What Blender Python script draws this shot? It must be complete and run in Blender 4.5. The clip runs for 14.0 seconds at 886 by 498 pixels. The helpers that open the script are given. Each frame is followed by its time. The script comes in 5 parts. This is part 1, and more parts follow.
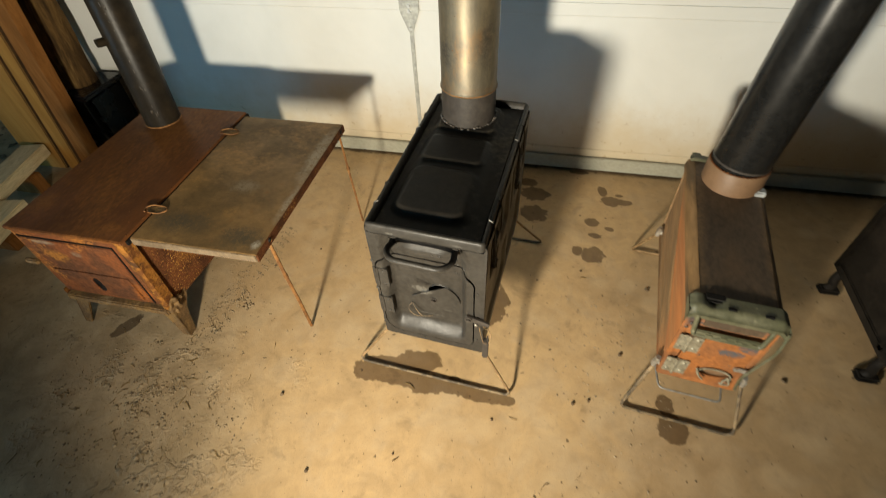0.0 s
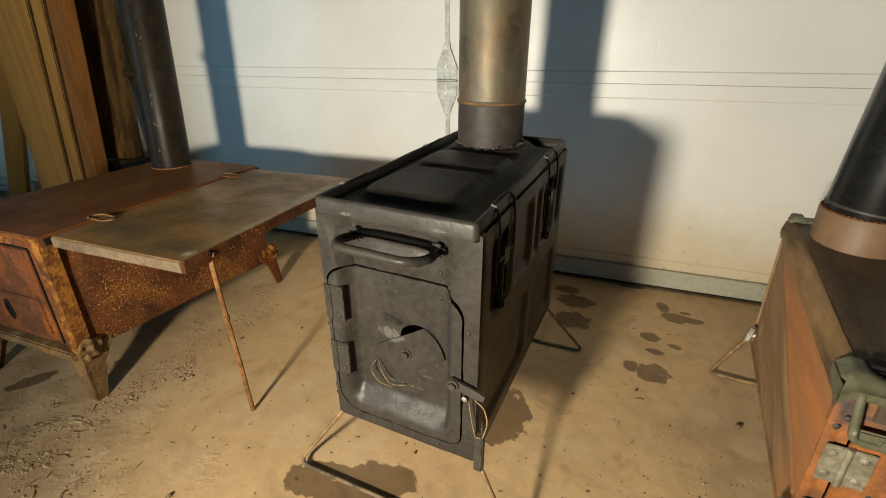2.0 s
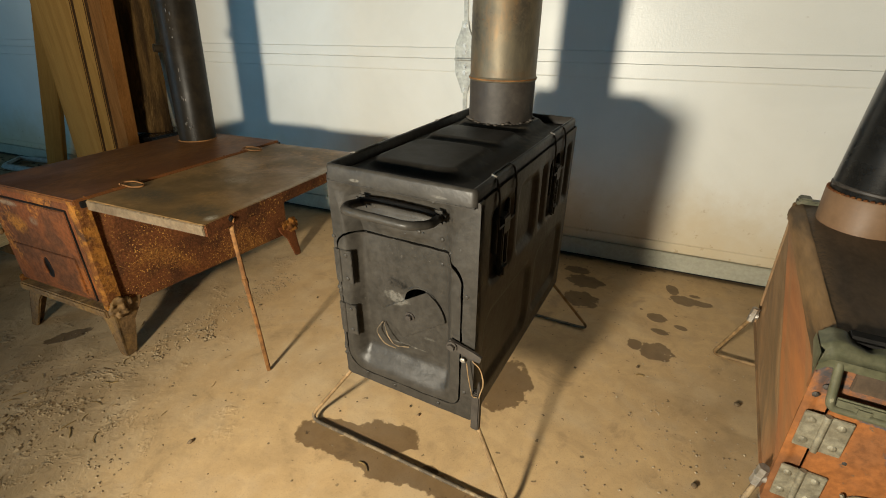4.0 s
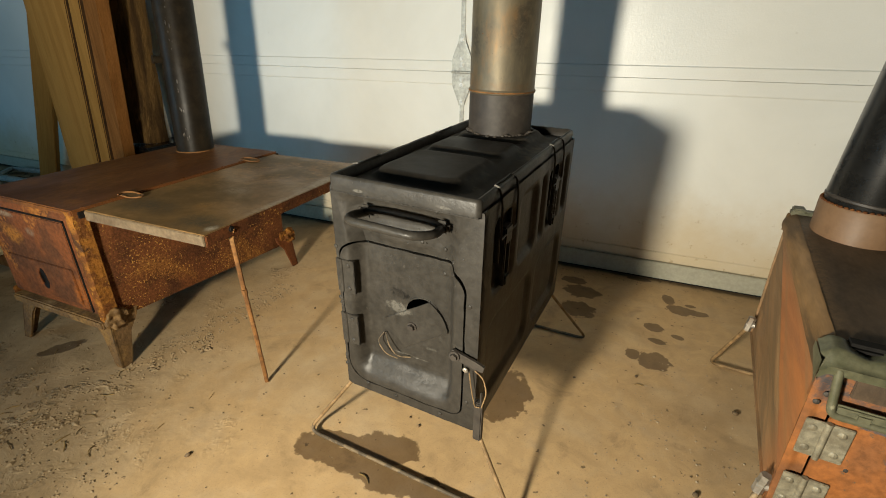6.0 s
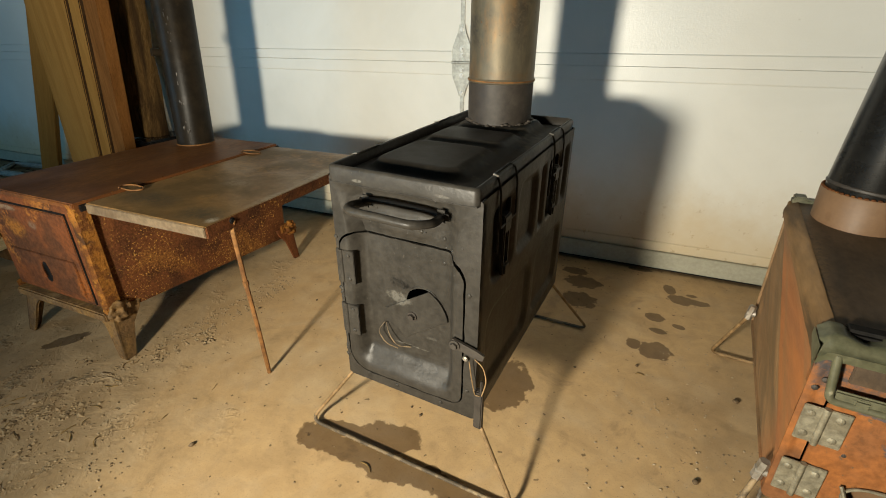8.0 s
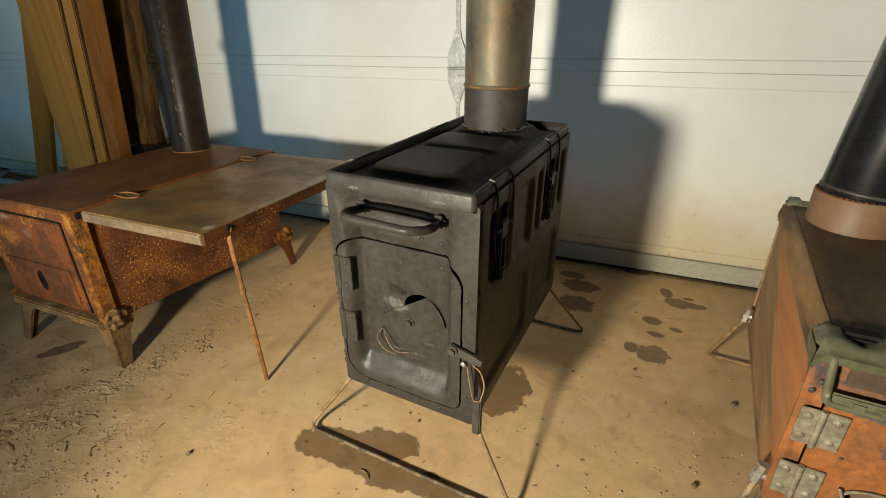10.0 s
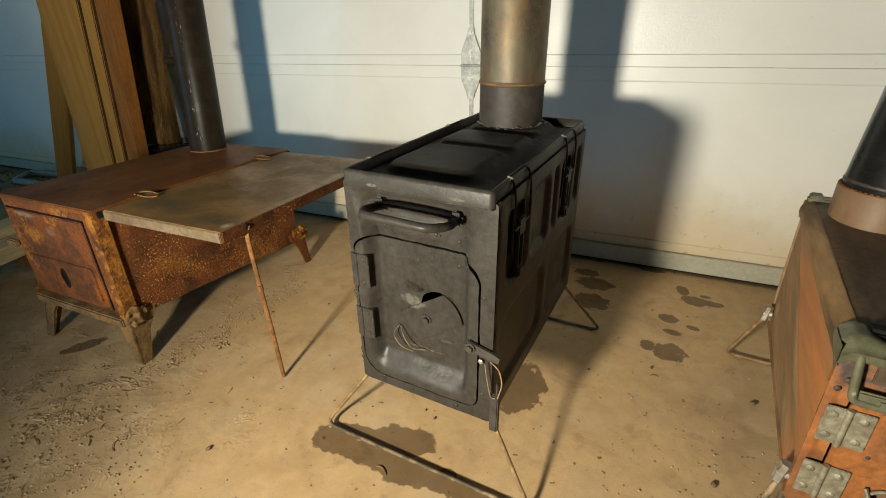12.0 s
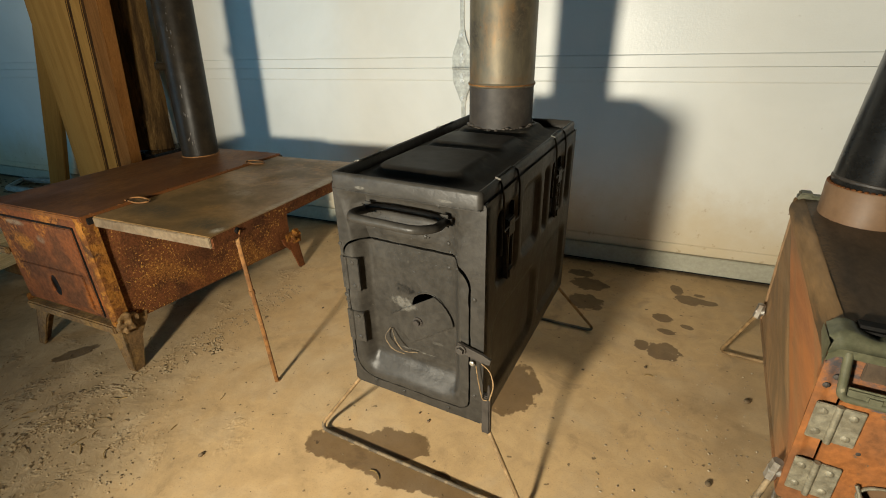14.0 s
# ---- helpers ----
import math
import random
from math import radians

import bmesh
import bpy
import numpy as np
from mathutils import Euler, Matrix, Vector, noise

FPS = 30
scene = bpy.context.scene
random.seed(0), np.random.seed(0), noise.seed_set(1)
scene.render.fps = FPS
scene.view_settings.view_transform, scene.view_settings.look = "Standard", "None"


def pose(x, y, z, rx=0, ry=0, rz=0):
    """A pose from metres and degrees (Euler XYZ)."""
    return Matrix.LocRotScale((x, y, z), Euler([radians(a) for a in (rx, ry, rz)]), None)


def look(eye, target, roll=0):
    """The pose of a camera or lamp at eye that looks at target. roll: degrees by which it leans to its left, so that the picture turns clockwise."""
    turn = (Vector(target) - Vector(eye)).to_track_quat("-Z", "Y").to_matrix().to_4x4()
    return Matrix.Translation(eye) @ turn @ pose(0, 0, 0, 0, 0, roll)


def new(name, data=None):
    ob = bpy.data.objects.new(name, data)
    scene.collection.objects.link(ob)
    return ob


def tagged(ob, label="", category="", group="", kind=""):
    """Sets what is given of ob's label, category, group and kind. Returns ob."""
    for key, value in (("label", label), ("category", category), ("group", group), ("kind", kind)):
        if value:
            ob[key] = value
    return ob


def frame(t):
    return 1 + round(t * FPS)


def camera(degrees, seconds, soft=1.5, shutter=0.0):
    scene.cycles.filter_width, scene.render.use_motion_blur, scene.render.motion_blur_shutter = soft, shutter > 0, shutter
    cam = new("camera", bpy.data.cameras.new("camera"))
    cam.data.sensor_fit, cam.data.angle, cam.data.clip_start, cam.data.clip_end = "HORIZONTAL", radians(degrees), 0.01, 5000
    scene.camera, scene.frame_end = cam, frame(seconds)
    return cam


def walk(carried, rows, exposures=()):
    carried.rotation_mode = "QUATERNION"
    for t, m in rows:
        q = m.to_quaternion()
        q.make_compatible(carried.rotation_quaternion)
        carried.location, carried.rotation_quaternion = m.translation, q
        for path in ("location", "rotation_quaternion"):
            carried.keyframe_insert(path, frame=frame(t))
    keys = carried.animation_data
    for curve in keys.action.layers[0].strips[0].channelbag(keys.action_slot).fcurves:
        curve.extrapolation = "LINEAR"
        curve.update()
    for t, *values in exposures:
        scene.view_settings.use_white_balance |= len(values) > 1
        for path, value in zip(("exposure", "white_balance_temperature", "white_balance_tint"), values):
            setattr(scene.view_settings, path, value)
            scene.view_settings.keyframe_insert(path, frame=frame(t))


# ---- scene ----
cam = camera(87.1, 14.0, soft=1.0, shutter=0.5)
PATH = [
    (0, (0.183, -0.558, 1.035), (-0.177, 0.775, -0.411), -3.8),
    (0.5, (0.191, -0.505, 0.953), (-0.278, 0.929, -0.36), -4.3),
    (1, (0.207, -0.48, 0.745), (-0.34, 1.11, -0.339), -3.2),
    (1.5, (0.244, -0.48, 0.676), (-0.352, 1.225, -0.183), -1.5),
    (2, (0.242, -0.468, 0.656), (-0.418, 1.237, -0.155), -0.5),
    (2.5, (0.264, -0.457, 0.632), (-0.434, 1.23, -0.185), 0.1),
    (3, (0.279, -0.479, 0.642), (-0.461, 1.16, -0.233), 0.1),
    (5.5, (0.271, -0.499, 0.649), (-0.446, 1.17, -0.188), 0.1),
    (6, (0.268, -0.502, 0.648), (-0.446, 1.173, -0.178), 0.3),
    (6.5, (0.274, -0.501, 0.647), (-0.441, 1.174, -0.18), 0.1),
    (7, (0.273, -0.504, 0.649), (-0.445, 1.169, -0.18), -0.0),
    (7.5, (0.27, -0.503, 0.647), (-0.453, 1.163, -0.192), 0.1),
    (8, (0.273, -0.503, 0.644), (-0.446, 1.157, -0.209), -0.2),
    (10.5, (0.273, -0.503, 0.646), (-0.438, 1.17, -0.187), -0.5),
    (11, (0.272, -0.504, 0.645), (-0.451, 1.165, -0.186), -0.9),
    (11.5, (0.268, -0.504, 0.643), (-0.471, 1.154, -0.198), -1.3),
    (12, (0.265, -0.508, 0.645), (-0.486, 1.144, -0.197), -1.2),
    (12.5, (0.267, -0.507, 0.645), (-0.493, 1.144, -0.189), -1.2),
    (13, (0.271, -0.505, 0.643), (-0.488, 1.148, -0.189), -1.4),
    (13.5, (0.272, -0.503, 0.644), (-0.478, 1.152, -0.191), -1.7),
    (14, (0.275, -0.503, 0.643), (-0.469, 1.157, -0.188), -1.8),
]
walk(cam, [(t, look(eye, target, roll)) for t, eye, target, roll in PATH],
     [(0, 0.18, 6640, 6), (1, 0.15, 6600, 6), (1.5, 0.02, 6640, 7), (2.5, -0.09, 6640, 7), (5.5, -0.02, 6600, 5), (14, -0.02, 6590, 5)])

# ---- world, sun and lamps ----
world = bpy.data.worlds.new("sky")
scene.world = world
world.use_nodes = True
wn = world.node_tree
sky = wn.nodes.new("ShaderNodeTexSky")
sky.sky_type, sky.sun_disc = "NISHITA", False
sky.sun_elevation, sky.sun_rotation = radians(32), radians(120)
wn.links.new(sky.outputs[0], wn.nodes["Background"].inputs[0])
wn.nodes["Background"].inputs[1].default_value = 0.05

LAMP = (-0.17, -1.05, 0.525)
work_light = bpy.data.lights.new("work_light", "SPOT")
work_light.energy, work_light.color = 159, (1.0, 0.90, 0.75)
work_light.spot_size, work_light.spot_blend, work_light.shadow_soft_size = radians(140), 0.8, 0.055
# a flood lamp: its beam is wider than it is high
new("work_light", work_light).matrix_world = look(LAMP, (0.08, 0.86, 1.12)) @ Matrix.Diagonal((1.03, 1, 1, 1))

# blue fill added for daylight from an unseen, assumed opening
daylight = bpy.data.lights.new("daylight_fill", "AREA")
daylight.shape, daylight.size, daylight.size_y = "RECTANGLE", 2.2, 1.9
daylight.energy, daylight.color = 55, (0.245, 0.62, 0.97)
new("daylight_fill", daylight).matrix_world = look((-3.95, -3.3, 1.1), (-0.4, 0.87, 0.6))


# ---- materials ----
def nodes(name):
    m = bpy.data.materials.new(name)
    m.use_nodes = True
    return m, m.node_tree, m.node_tree.nodes["Principled BSDF"]


def noise_tex(nt, vec, scale, detail=5.0, rough=0.55, distort=0.0):
    n = nt.nodes.new("ShaderNodeTexNoise")
    n.inputs["Scale"].default_value, n.inputs["Detail"].default_value = scale, detail
    n.inputs["Roughness"].default_value, n.inputs["Distortion"].default_value = rough, distort
    nt.links.new(vec, n.inputs["Vector"])
    return n.outputs["Fac"]


def span(nt, value, lo, hi, to_lo=0.0, to_hi=1.0):
    n = nt.nodes.new("ShaderNodeMapRange")
    n.interpolation_type = "SMOOTHSTEP"
    nt.links.new(value, n.inputs["Value"])
    for key, v in (("From Min", lo), ("From Max", hi), ("To Min", to_lo), ("To Max", to_hi)):
        n.inputs[key].default_value = v
    return n.outputs["Result"]


def calc(nt, op, a, b):
    n = nt.nodes.new("ShaderNodeMath")
    n.operation = op
    for k, v in enumerate((a, b)):
        if isinstance(v, (int, float)):
            n.inputs[k].default_value = v
        else:
            nt.links.new(v, n.inputs[k])
    return n.outputs[0]


def blend(nt, fac, a, b, mode="MIX"):
    n = nt.nodes.new("ShaderNodeMix")
    n.data_type, n.blend_type = "RGBA", mode
    for sock, v in ((n.inputs["Factor"], fac), (n.inputs["A"], a), (n.inputs["B"], b)):
        if isinstance(v, (int, float)):
            sock.default_value = v
        elif isinstance(v, tuple):
            sock.default_value = (*v, 1)
        else:
            nt.links.new(v, sock)
    return n.outputs["Result"]


def patch(nt, pos, centre, radii, wobble, turn=0.0, soft=0.25):
    """A ragged blob of its own shape: 1 inside, 0 outside."""
    m = nt.nodes.new("ShaderNodeMapping")
    m.vector_type = "TEXTURE"
    nt.links.new(pos, m.inputs["Vector"])
    m.inputs["Location"].default_value, m.inputs["Rotation"].default_value = centre, (0, 0, radians(turn))
    m.inputs["Scale"].default_value = radii
    v = nt.nodes.new("ShaderNodeVectorMath")
    v.operation = "LENGTH"
    nt.links.new(m.outputs[0], v.inputs[0])
    return span(nt, calc(nt, "ADD", v.outputs["Value"], wobble), 1.0 - soft, 1.0, 1.0, 0.0)


def surface(name, base, alt, dirt=None, scale=9.0, fine=90.0, rough=(0.5, 0.8), metal=0.0, bump=0.25, depth=0.002, alt_at=(0.42, 0.62),
            dirt_at=(0.55, 0.75), stretch=(1, 1, 1), grain=0.25, worn=(), worn_colour=(0.3, 0.28, 0.25), gloss=0.5, specks=None, ragged_at=55, ragged_soft=0.7, worn_most=0.85):
    m, nt, bsdf = nodes(name)
    tc = nt.nodes.new("ShaderNodeTexCoord").outputs["Object"]
    mp = nt.nodes.new("ShaderNodeMapping")
    nt.links.new(tc, mp.inputs["Vector"])
    mp.inputs["Scale"].default_value = stretch
    pos = mp.outputs[0]
    big = noise_tex(nt, pos, scale, 6, 0.6, 0.3)
    wide = noise_tex(nt, pos, scale * 0.37, 4, 0.6, 0.6)
    small = noise_tex(nt, pos, fine, 4, 0.65)
    col = blend(nt, span(nt, big, *alt_at), base, alt)
    if dirt:
        col = blend(nt, span(nt, calc(nt, "ADD", calc(nt, "MULTIPLY", wide, 0.75), calc(nt, "MULTIPLY", small, 0.25)), *dirt_at), col, dirt)
    tone = span(nt, small, 0.25, 0.75, 1 - grain, 1 + grain)
    rgb = nt.nodes.new("ShaderNodeCombineColor")
    for k in range(3):
        nt.links.new(tone, rgb.inputs[k])
    col = blend(nt, 1.0, col, rgb.outputs[0], "MULTIPLY")
    if specks:
        colour, size, lo, hi, where = specks
        mask = calc(nt, "MULTIPLY", span(nt, noise_tex(nt, tc, size, 3, 0.6), lo, hi), span(nt, noise_tex(nt, tc, where, 4, 0.6), 0.42, 0.62))
        col = blend(nt, mask, col, colour)
    wob = calc(nt, "MULTIPLY", calc(nt, "SUBTRACT", noise_tex(nt, tc, ragged_at, 6, 0.72), 0.5), 1.5) if worn else None
    crumble = span(nt, noise_tex(nt, tc, 85, 4, 0.7, 1.2), 0.36, 0.56, 0.25, 1.0) if worn else None
    for centre, radii, *own in worn:
        col = blend(nt, calc(nt, "MULTIPLY", calc(nt, "MULTIPLY", patch(nt, tc, centre, radii, wob, 0, ragged_soft), crumble), worn_most), col, own[0] if own else worn_colour)
    nt.links.new(col, bsdf.inputs["Base Color"])
    nt.links.new(span(nt, big, 0.3, 0.7, *rough), bsdf.inputs["Roughness"])
    bsdf.inputs["Metallic"].default_value, bsdf.inputs["Specular IOR Level"].default_value = metal, gloss
    b = nt.nodes.new("ShaderNodeBump")
    b.inputs["Strength"].default_value, b.inputs["Distance"].default_value = bump, depth
    nt.links.new(calc(nt, "ADD", small, calc(nt, "MULTIPLY", big, 1.5)), b.inputs["Height"])
    nt.links.new(b.outputs[0], bsdf.inputs["Normal"])
    return m


def concrete_material():
    m, nt, bsdf = nodes("dusty_concrete")
    pos = nt.nodes.new("ShaderNodeTexCoord").outputs["Object"]
    big = noise_tex(nt, pos, 2.3, 6, 0.6, 0.4)
    mid = noise_tex(nt, pos, 13, 6, 0.65, 0.5)
    small = noise_tex(nt, pos, 140, 4, 0.7)
    col = blend(nt, span(nt, big, 0.38, 0.65), (0.545, 0.368, 0.184), (0.465, 0.312, 0.155))
    col = blend(nt, calc(nt, "MULTIPLY", span(nt, mid, 0.5, 0.72), 0.55), col, (0.50, 0.365, 0.215))
    col = blend(nt, calc(nt, "MULTIPLY", span(nt, mid, 0.30, 0.44, 1, 0), 0.4), col, (0.17, 0.115, 0.065))
    dust = noise_tex(nt, pos, 6.5, 5, 0.65, 0.8)
    col = blend(nt, calc(nt, "MULTIPLY", span(nt, dust, 0.50, 0.66), 0.5), col, (0.50, 0.365, 0.215))
    col = blend(nt, calc(nt, "MULTIPLY", span(nt, dust, 0.30, 0.46, 1, 0), 0.3), col, (0.30, 0.205, 0.11))
    # trodden dirt over the western part of the slab
    sep = nt.nodes.new("ShaderNodeSeparateXYZ")
    nt.links.new(pos, sep.inputs[0])
    west = span(nt, calc(nt, "ADD", calc(nt, "ADD", sep.outputs[0], calc(nt, "MULTIPLY", sep.outputs[1], 0.3)), calc(nt, "MULTIPLY", calc(nt, "SUBTRACT", big, 0.5), 1.2)), -0.85, -0.3, 1.0, 0.0)
    soil = blend(nt, span(nt, noise_tex(nt, pos, 8, 5, 0.6, 0.8), 0.38, 0.66), (0.33, 0.247, 0.148), (0.225, 0.167, 0.096))
    soil = blend(nt, calc(nt, "MULTIPLY", span(nt, noise_tex(nt, pos, 31, 6, 0.7, 1.0), 0.58, 0.70), 0.7), soil, (0.075, 0.056, 0.034))
    col = blend(nt, calc(nt, "MULTIPLY", west, 0.75), col, soil)
    # browner and darker towards the east
    east = span(nt, calc(nt, "ADD", sep.outputs[0], calc(nt, "MULTIPLY", calc(nt, "SUBTRACT", big, 0.5), 0.8)), 0.22, 0.62)
    col = blend(nt, calc(nt, "MULTIPLY", east, 0.4), col, (0.29, 0.20, 0.112))
    # matted clumps in islands
    isle = calc(nt, "MULTIPLY", span(nt, noise_tex(nt, pos, 7, 4, 0.6, 0.5), 0.53, 0.63), west)
    clump = calc(nt, "MULTIPLY", span(nt, noise_tex(nt, pos, 42, 5, 0.65, 0.3), 0.46, 0.60), isle)
    col = blend(nt, calc(nt, "MULTIPLY", clump, 0.22), col, (0.15, 0.11, 0.062))
    mottle = span(nt, noise_tex(nt, pos, 27, 5, 0.7, 0.6), 0.32, 0.68, 0.92, 1.06)
    tone = nt.nodes.new("ShaderNodeCombineColor")
    for k in range(3):
        nt.links.new(mottle, tone.inputs[k])
    col = blend(nt, 1.0, col, tone.outputs[0], "MULTIPLY")
    cells = nt.nodes.new("ShaderNodeTexVoronoi")
    cells.feature, cells.inputs["Scale"].default_value = "SMOOTH_F1", 15
    nt.links.new(pos, cells.inputs["Vector"])
    ring = calc(nt, "MULTIPLY", span(nt, cells.outputs["Distance"], 0.28, 0.52, 1, 0), span(nt, noise_tex(nt, pos, 4.5, 4, 0.6), 0.44, 0.60))
    col = blend(nt, calc(nt, "MULTIPLY", ring, 0.30), col, (0.60, 0.45, 0.27))
    spots = span(nt, noise_tex(nt, pos, 62, 2, 0.5), 0.69, 0.75)
    col = blend(nt, calc(nt, "MULTIPLY", spots, 0.8), col, (0.11, 0.075, 0.042))
    pits = span(nt, noise_tex(nt, pos, 170, 2, 0.5), 0.72, 0.78)
    col = blend(nt, calc(nt, "MULTIPLY", pits, 0.6), col, (0.10, 0.065, 0.035))
    fleck = span(nt, noise_tex(nt, pos, 330, 3, 0.7), 0.30, 0.70, 0.0, 1.0)
    col = blend(nt, calc(nt, "MULTIPLY", span(nt, fleck, 0.0, 0.30, 1, 0), 0.18), col, (0.14, 0.095, 0.053))
    pale = span(nt, noise_tex(nt, pos, 95, 3, 0.6), 0.68, 0.76)
    col = blend(nt, calc(nt, "MULTIPLY", pale, 0.3), col, (0.56, 0.44, 0.27))
    # wet patches; those near (0.17, 0.7) also paint deeper shade behind the box stove
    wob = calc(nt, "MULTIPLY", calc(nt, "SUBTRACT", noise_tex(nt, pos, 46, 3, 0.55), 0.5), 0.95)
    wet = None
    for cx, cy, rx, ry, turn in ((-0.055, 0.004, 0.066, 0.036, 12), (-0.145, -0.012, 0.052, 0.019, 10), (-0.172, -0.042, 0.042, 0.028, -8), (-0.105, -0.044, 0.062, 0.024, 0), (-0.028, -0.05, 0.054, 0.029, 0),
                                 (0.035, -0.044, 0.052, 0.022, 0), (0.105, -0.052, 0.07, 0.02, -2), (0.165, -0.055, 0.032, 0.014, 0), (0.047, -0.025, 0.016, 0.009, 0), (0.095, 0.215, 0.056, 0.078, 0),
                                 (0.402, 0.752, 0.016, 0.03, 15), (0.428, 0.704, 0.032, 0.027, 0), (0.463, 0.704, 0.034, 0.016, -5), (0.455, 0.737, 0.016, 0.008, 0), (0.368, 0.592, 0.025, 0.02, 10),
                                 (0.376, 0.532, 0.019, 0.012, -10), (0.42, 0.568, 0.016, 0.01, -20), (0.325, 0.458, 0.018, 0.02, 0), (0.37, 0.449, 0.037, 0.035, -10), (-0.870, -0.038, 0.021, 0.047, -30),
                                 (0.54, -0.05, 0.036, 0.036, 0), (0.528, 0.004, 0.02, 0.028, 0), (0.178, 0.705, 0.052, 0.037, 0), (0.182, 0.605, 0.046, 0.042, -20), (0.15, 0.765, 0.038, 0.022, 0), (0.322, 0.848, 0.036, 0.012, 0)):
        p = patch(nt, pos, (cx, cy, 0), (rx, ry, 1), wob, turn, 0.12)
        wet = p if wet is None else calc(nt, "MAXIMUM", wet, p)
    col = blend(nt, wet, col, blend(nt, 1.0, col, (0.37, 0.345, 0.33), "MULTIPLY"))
    # ragged, nearly black strip along the foot of the door
    foot = span(nt, calc(nt, "ADD", sep.outputs[1], calc(nt, "MULTIPLY", calc(nt, "SUBTRACT", noise_tex(nt, pos, 26, 6, 0.7), 0.5), 0.05)), 0.842, 0.862)
    col = blend(nt, calc(nt, "MULTIPLY", foot, 0.7), col, (0.05, 0.036, 0.022))
    nt.links.new(col, bsdf.inputs["Base Color"])
    nt.links.new(calc(nt, "SUBTRACT", span(nt, mid, 0.3, 0.7, 0.62, 0.85), calc(nt, "MULTIPLY", wet, 0.28)), bsdf.inputs["Roughness"])
    bsdf.inputs["Specular IOR Level"].default_value = 0.25
    b = nt.nodes.new("ShaderNodeBump")
    b.inputs["Strength"].default_value, b.inputs["Distance"].default_value = 0.55, 0.0035
    rough_soil = calc(nt, "ADD", calc(nt, "MULTIPLY", calc(nt, "MULTIPLY", noise_tex(nt, pos, 22, 5, 0.6, 0.8), west), 1.6), calc(nt, "MULTIPLY", clump, 2.0))
    nt.links.new(calc(nt, "SUBTRACT", calc(nt, "ADD", calc(nt, "ADD", calc(nt, "MULTIPLY", small, 0.12), calc(nt, "MULTIPLY", noise_tex(nt, pos, 5.5, 4, 0.5), 1.2)), rough_soil), calc(nt, "MULTIPLY", pits, 0.5)), b.inputs["Height"])
    nt.links.new(b.outputs[0], bsdf.inputs["Normal"])
    return m


def door_paint():
    m, nt, bsdf = nodes("white_door_paint")
    pos = nt.nodes.new("ShaderNodeTexCoord").outputs["Object"]
    big = noise_tex(nt, pos, 3.0, 5, 0.6, 0.3)
    small = noise_tex(nt, pos, 260, 3, 0.6)
    col = blend(nt, span(nt, big, 0.35, 0.7), (0.69, 0.695, 0.66), (0.63, 0.635, 0.60))
    sep = nt.nodes.new("ShaderNodeSeparateXYZ")
    nt.links.new(pos, sep.inputs[0])
    splash = span(nt, calc(nt, "ADD", sep.outputs[2], calc(nt, "MULTIPLY", calc(nt, "SUBTRACT", noise_tex(nt, pos, 9, 6, 0.7), 0.5), 0.22)), 0.05, 0.33, 1, 0)
    col = blend(nt, calc(nt, "MULTIPLY", splash, 0.8), col, (0.50, 0.39, 0.225))
    blots = calc(nt, "MULTIPLY", span(nt, noise_tex(nt, pos, 38, 5, 0.7), 0.60, 0.68), splash)
    col = blend(nt, calc(nt, "MULTIPLY", blots, 0.55), col, (0.30, 0.20, 0.10))
    specks = span(nt, noise_tex(nt, pos, 75, 2, 0.5), 0.755, 0.79)
    col = blend(nt, calc(nt, "MULTIPLY", specks, calc(nt, "ADD", calc(nt, "MULTIPLY", splash, 0.5), 0.18)), col, (0.22, 0.17, 0.11))
    nt.links.new(col, bsdf.inputs["Base Color"])
    nt.links.new(span(nt, big, 0.3, 0.7, 0.29, 0.36), bsdf.inputs["Roughness"])
    bsdf.inputs["Specular IOR Level"].default_value = 0.28
    b = nt.nodes.new("ShaderNodeBump")
    b.inputs["Strength"].default_value, b.inputs["Distance"].default_value = 0.3, 0.001
    nt.links.new(calc(nt, "ADD", calc(nt, "MULTIPLY", small, 0.7), noise_tex(nt, pos, 210, 3, 0.5)), b.inputs["Height"])
    nt.links.new(b.outputs[0], bsdf.inputs["Normal"])
    return m


CONCRETE = concrete_material()
DOOR_PAINT = door_paint()
PLASTER = surface("room_boarding", (0.06, 0.05, 0.038), (0.042, 0.035, 0.027), scale=3, bump=0.1)
SEAL = surface("grey_seal_strip", (0.37, 0.36, 0.285), (0.33, 0.32, 0.25), (0.21, 0.175, 0.12), scale=5, grain=0.1, rough=(0.5, 0.7), metal=0.2, gloss=0.22)
GALVANISED = surface("galvanised_steel", (0.52, 0.53, 0.52), (0.40, 0.41, 0.40), (0.25, 0.23, 0.2), scale=40, rough=(0.35, 0.5), metal=0.55, bump=0.1, dirt_at=(0.6, 0.8))
DOOR_IRON = surface("weathered_zinc", (0.40, 0.405, 0.37), (0.33, 0.335, 0.31), (0.2, 0.185, 0.15), scale=40, rough=(0.4, 0.55), metal=0.35, bump=0.1, dirt_at=(0.6, 0.8))
PALE_ALLOY = surface("pale_painted_bar", (0.55, 0.54, 0.50), (0.42, 0.41, 0.37), (0.22, 0.19, 0.14), scale=9, rough=(0.4, 0.6), bump=0.05)
GAP_SHADE = surface("board_gap_shade", (0.065, 0.033, 0.013), (0.04, 0.021, 0.009), scale=30, rough=(0.8, 0.9), bump=0.5, gloss=0.2)
# door rubber, and the black that paints the dark of gaps and slots
RUBBER_AND_GAP = surface("black_gap", (0.006, 0.0055, 0.005), (0.010, 0.009, 0.008), bump=0.1, gloss=0.15)
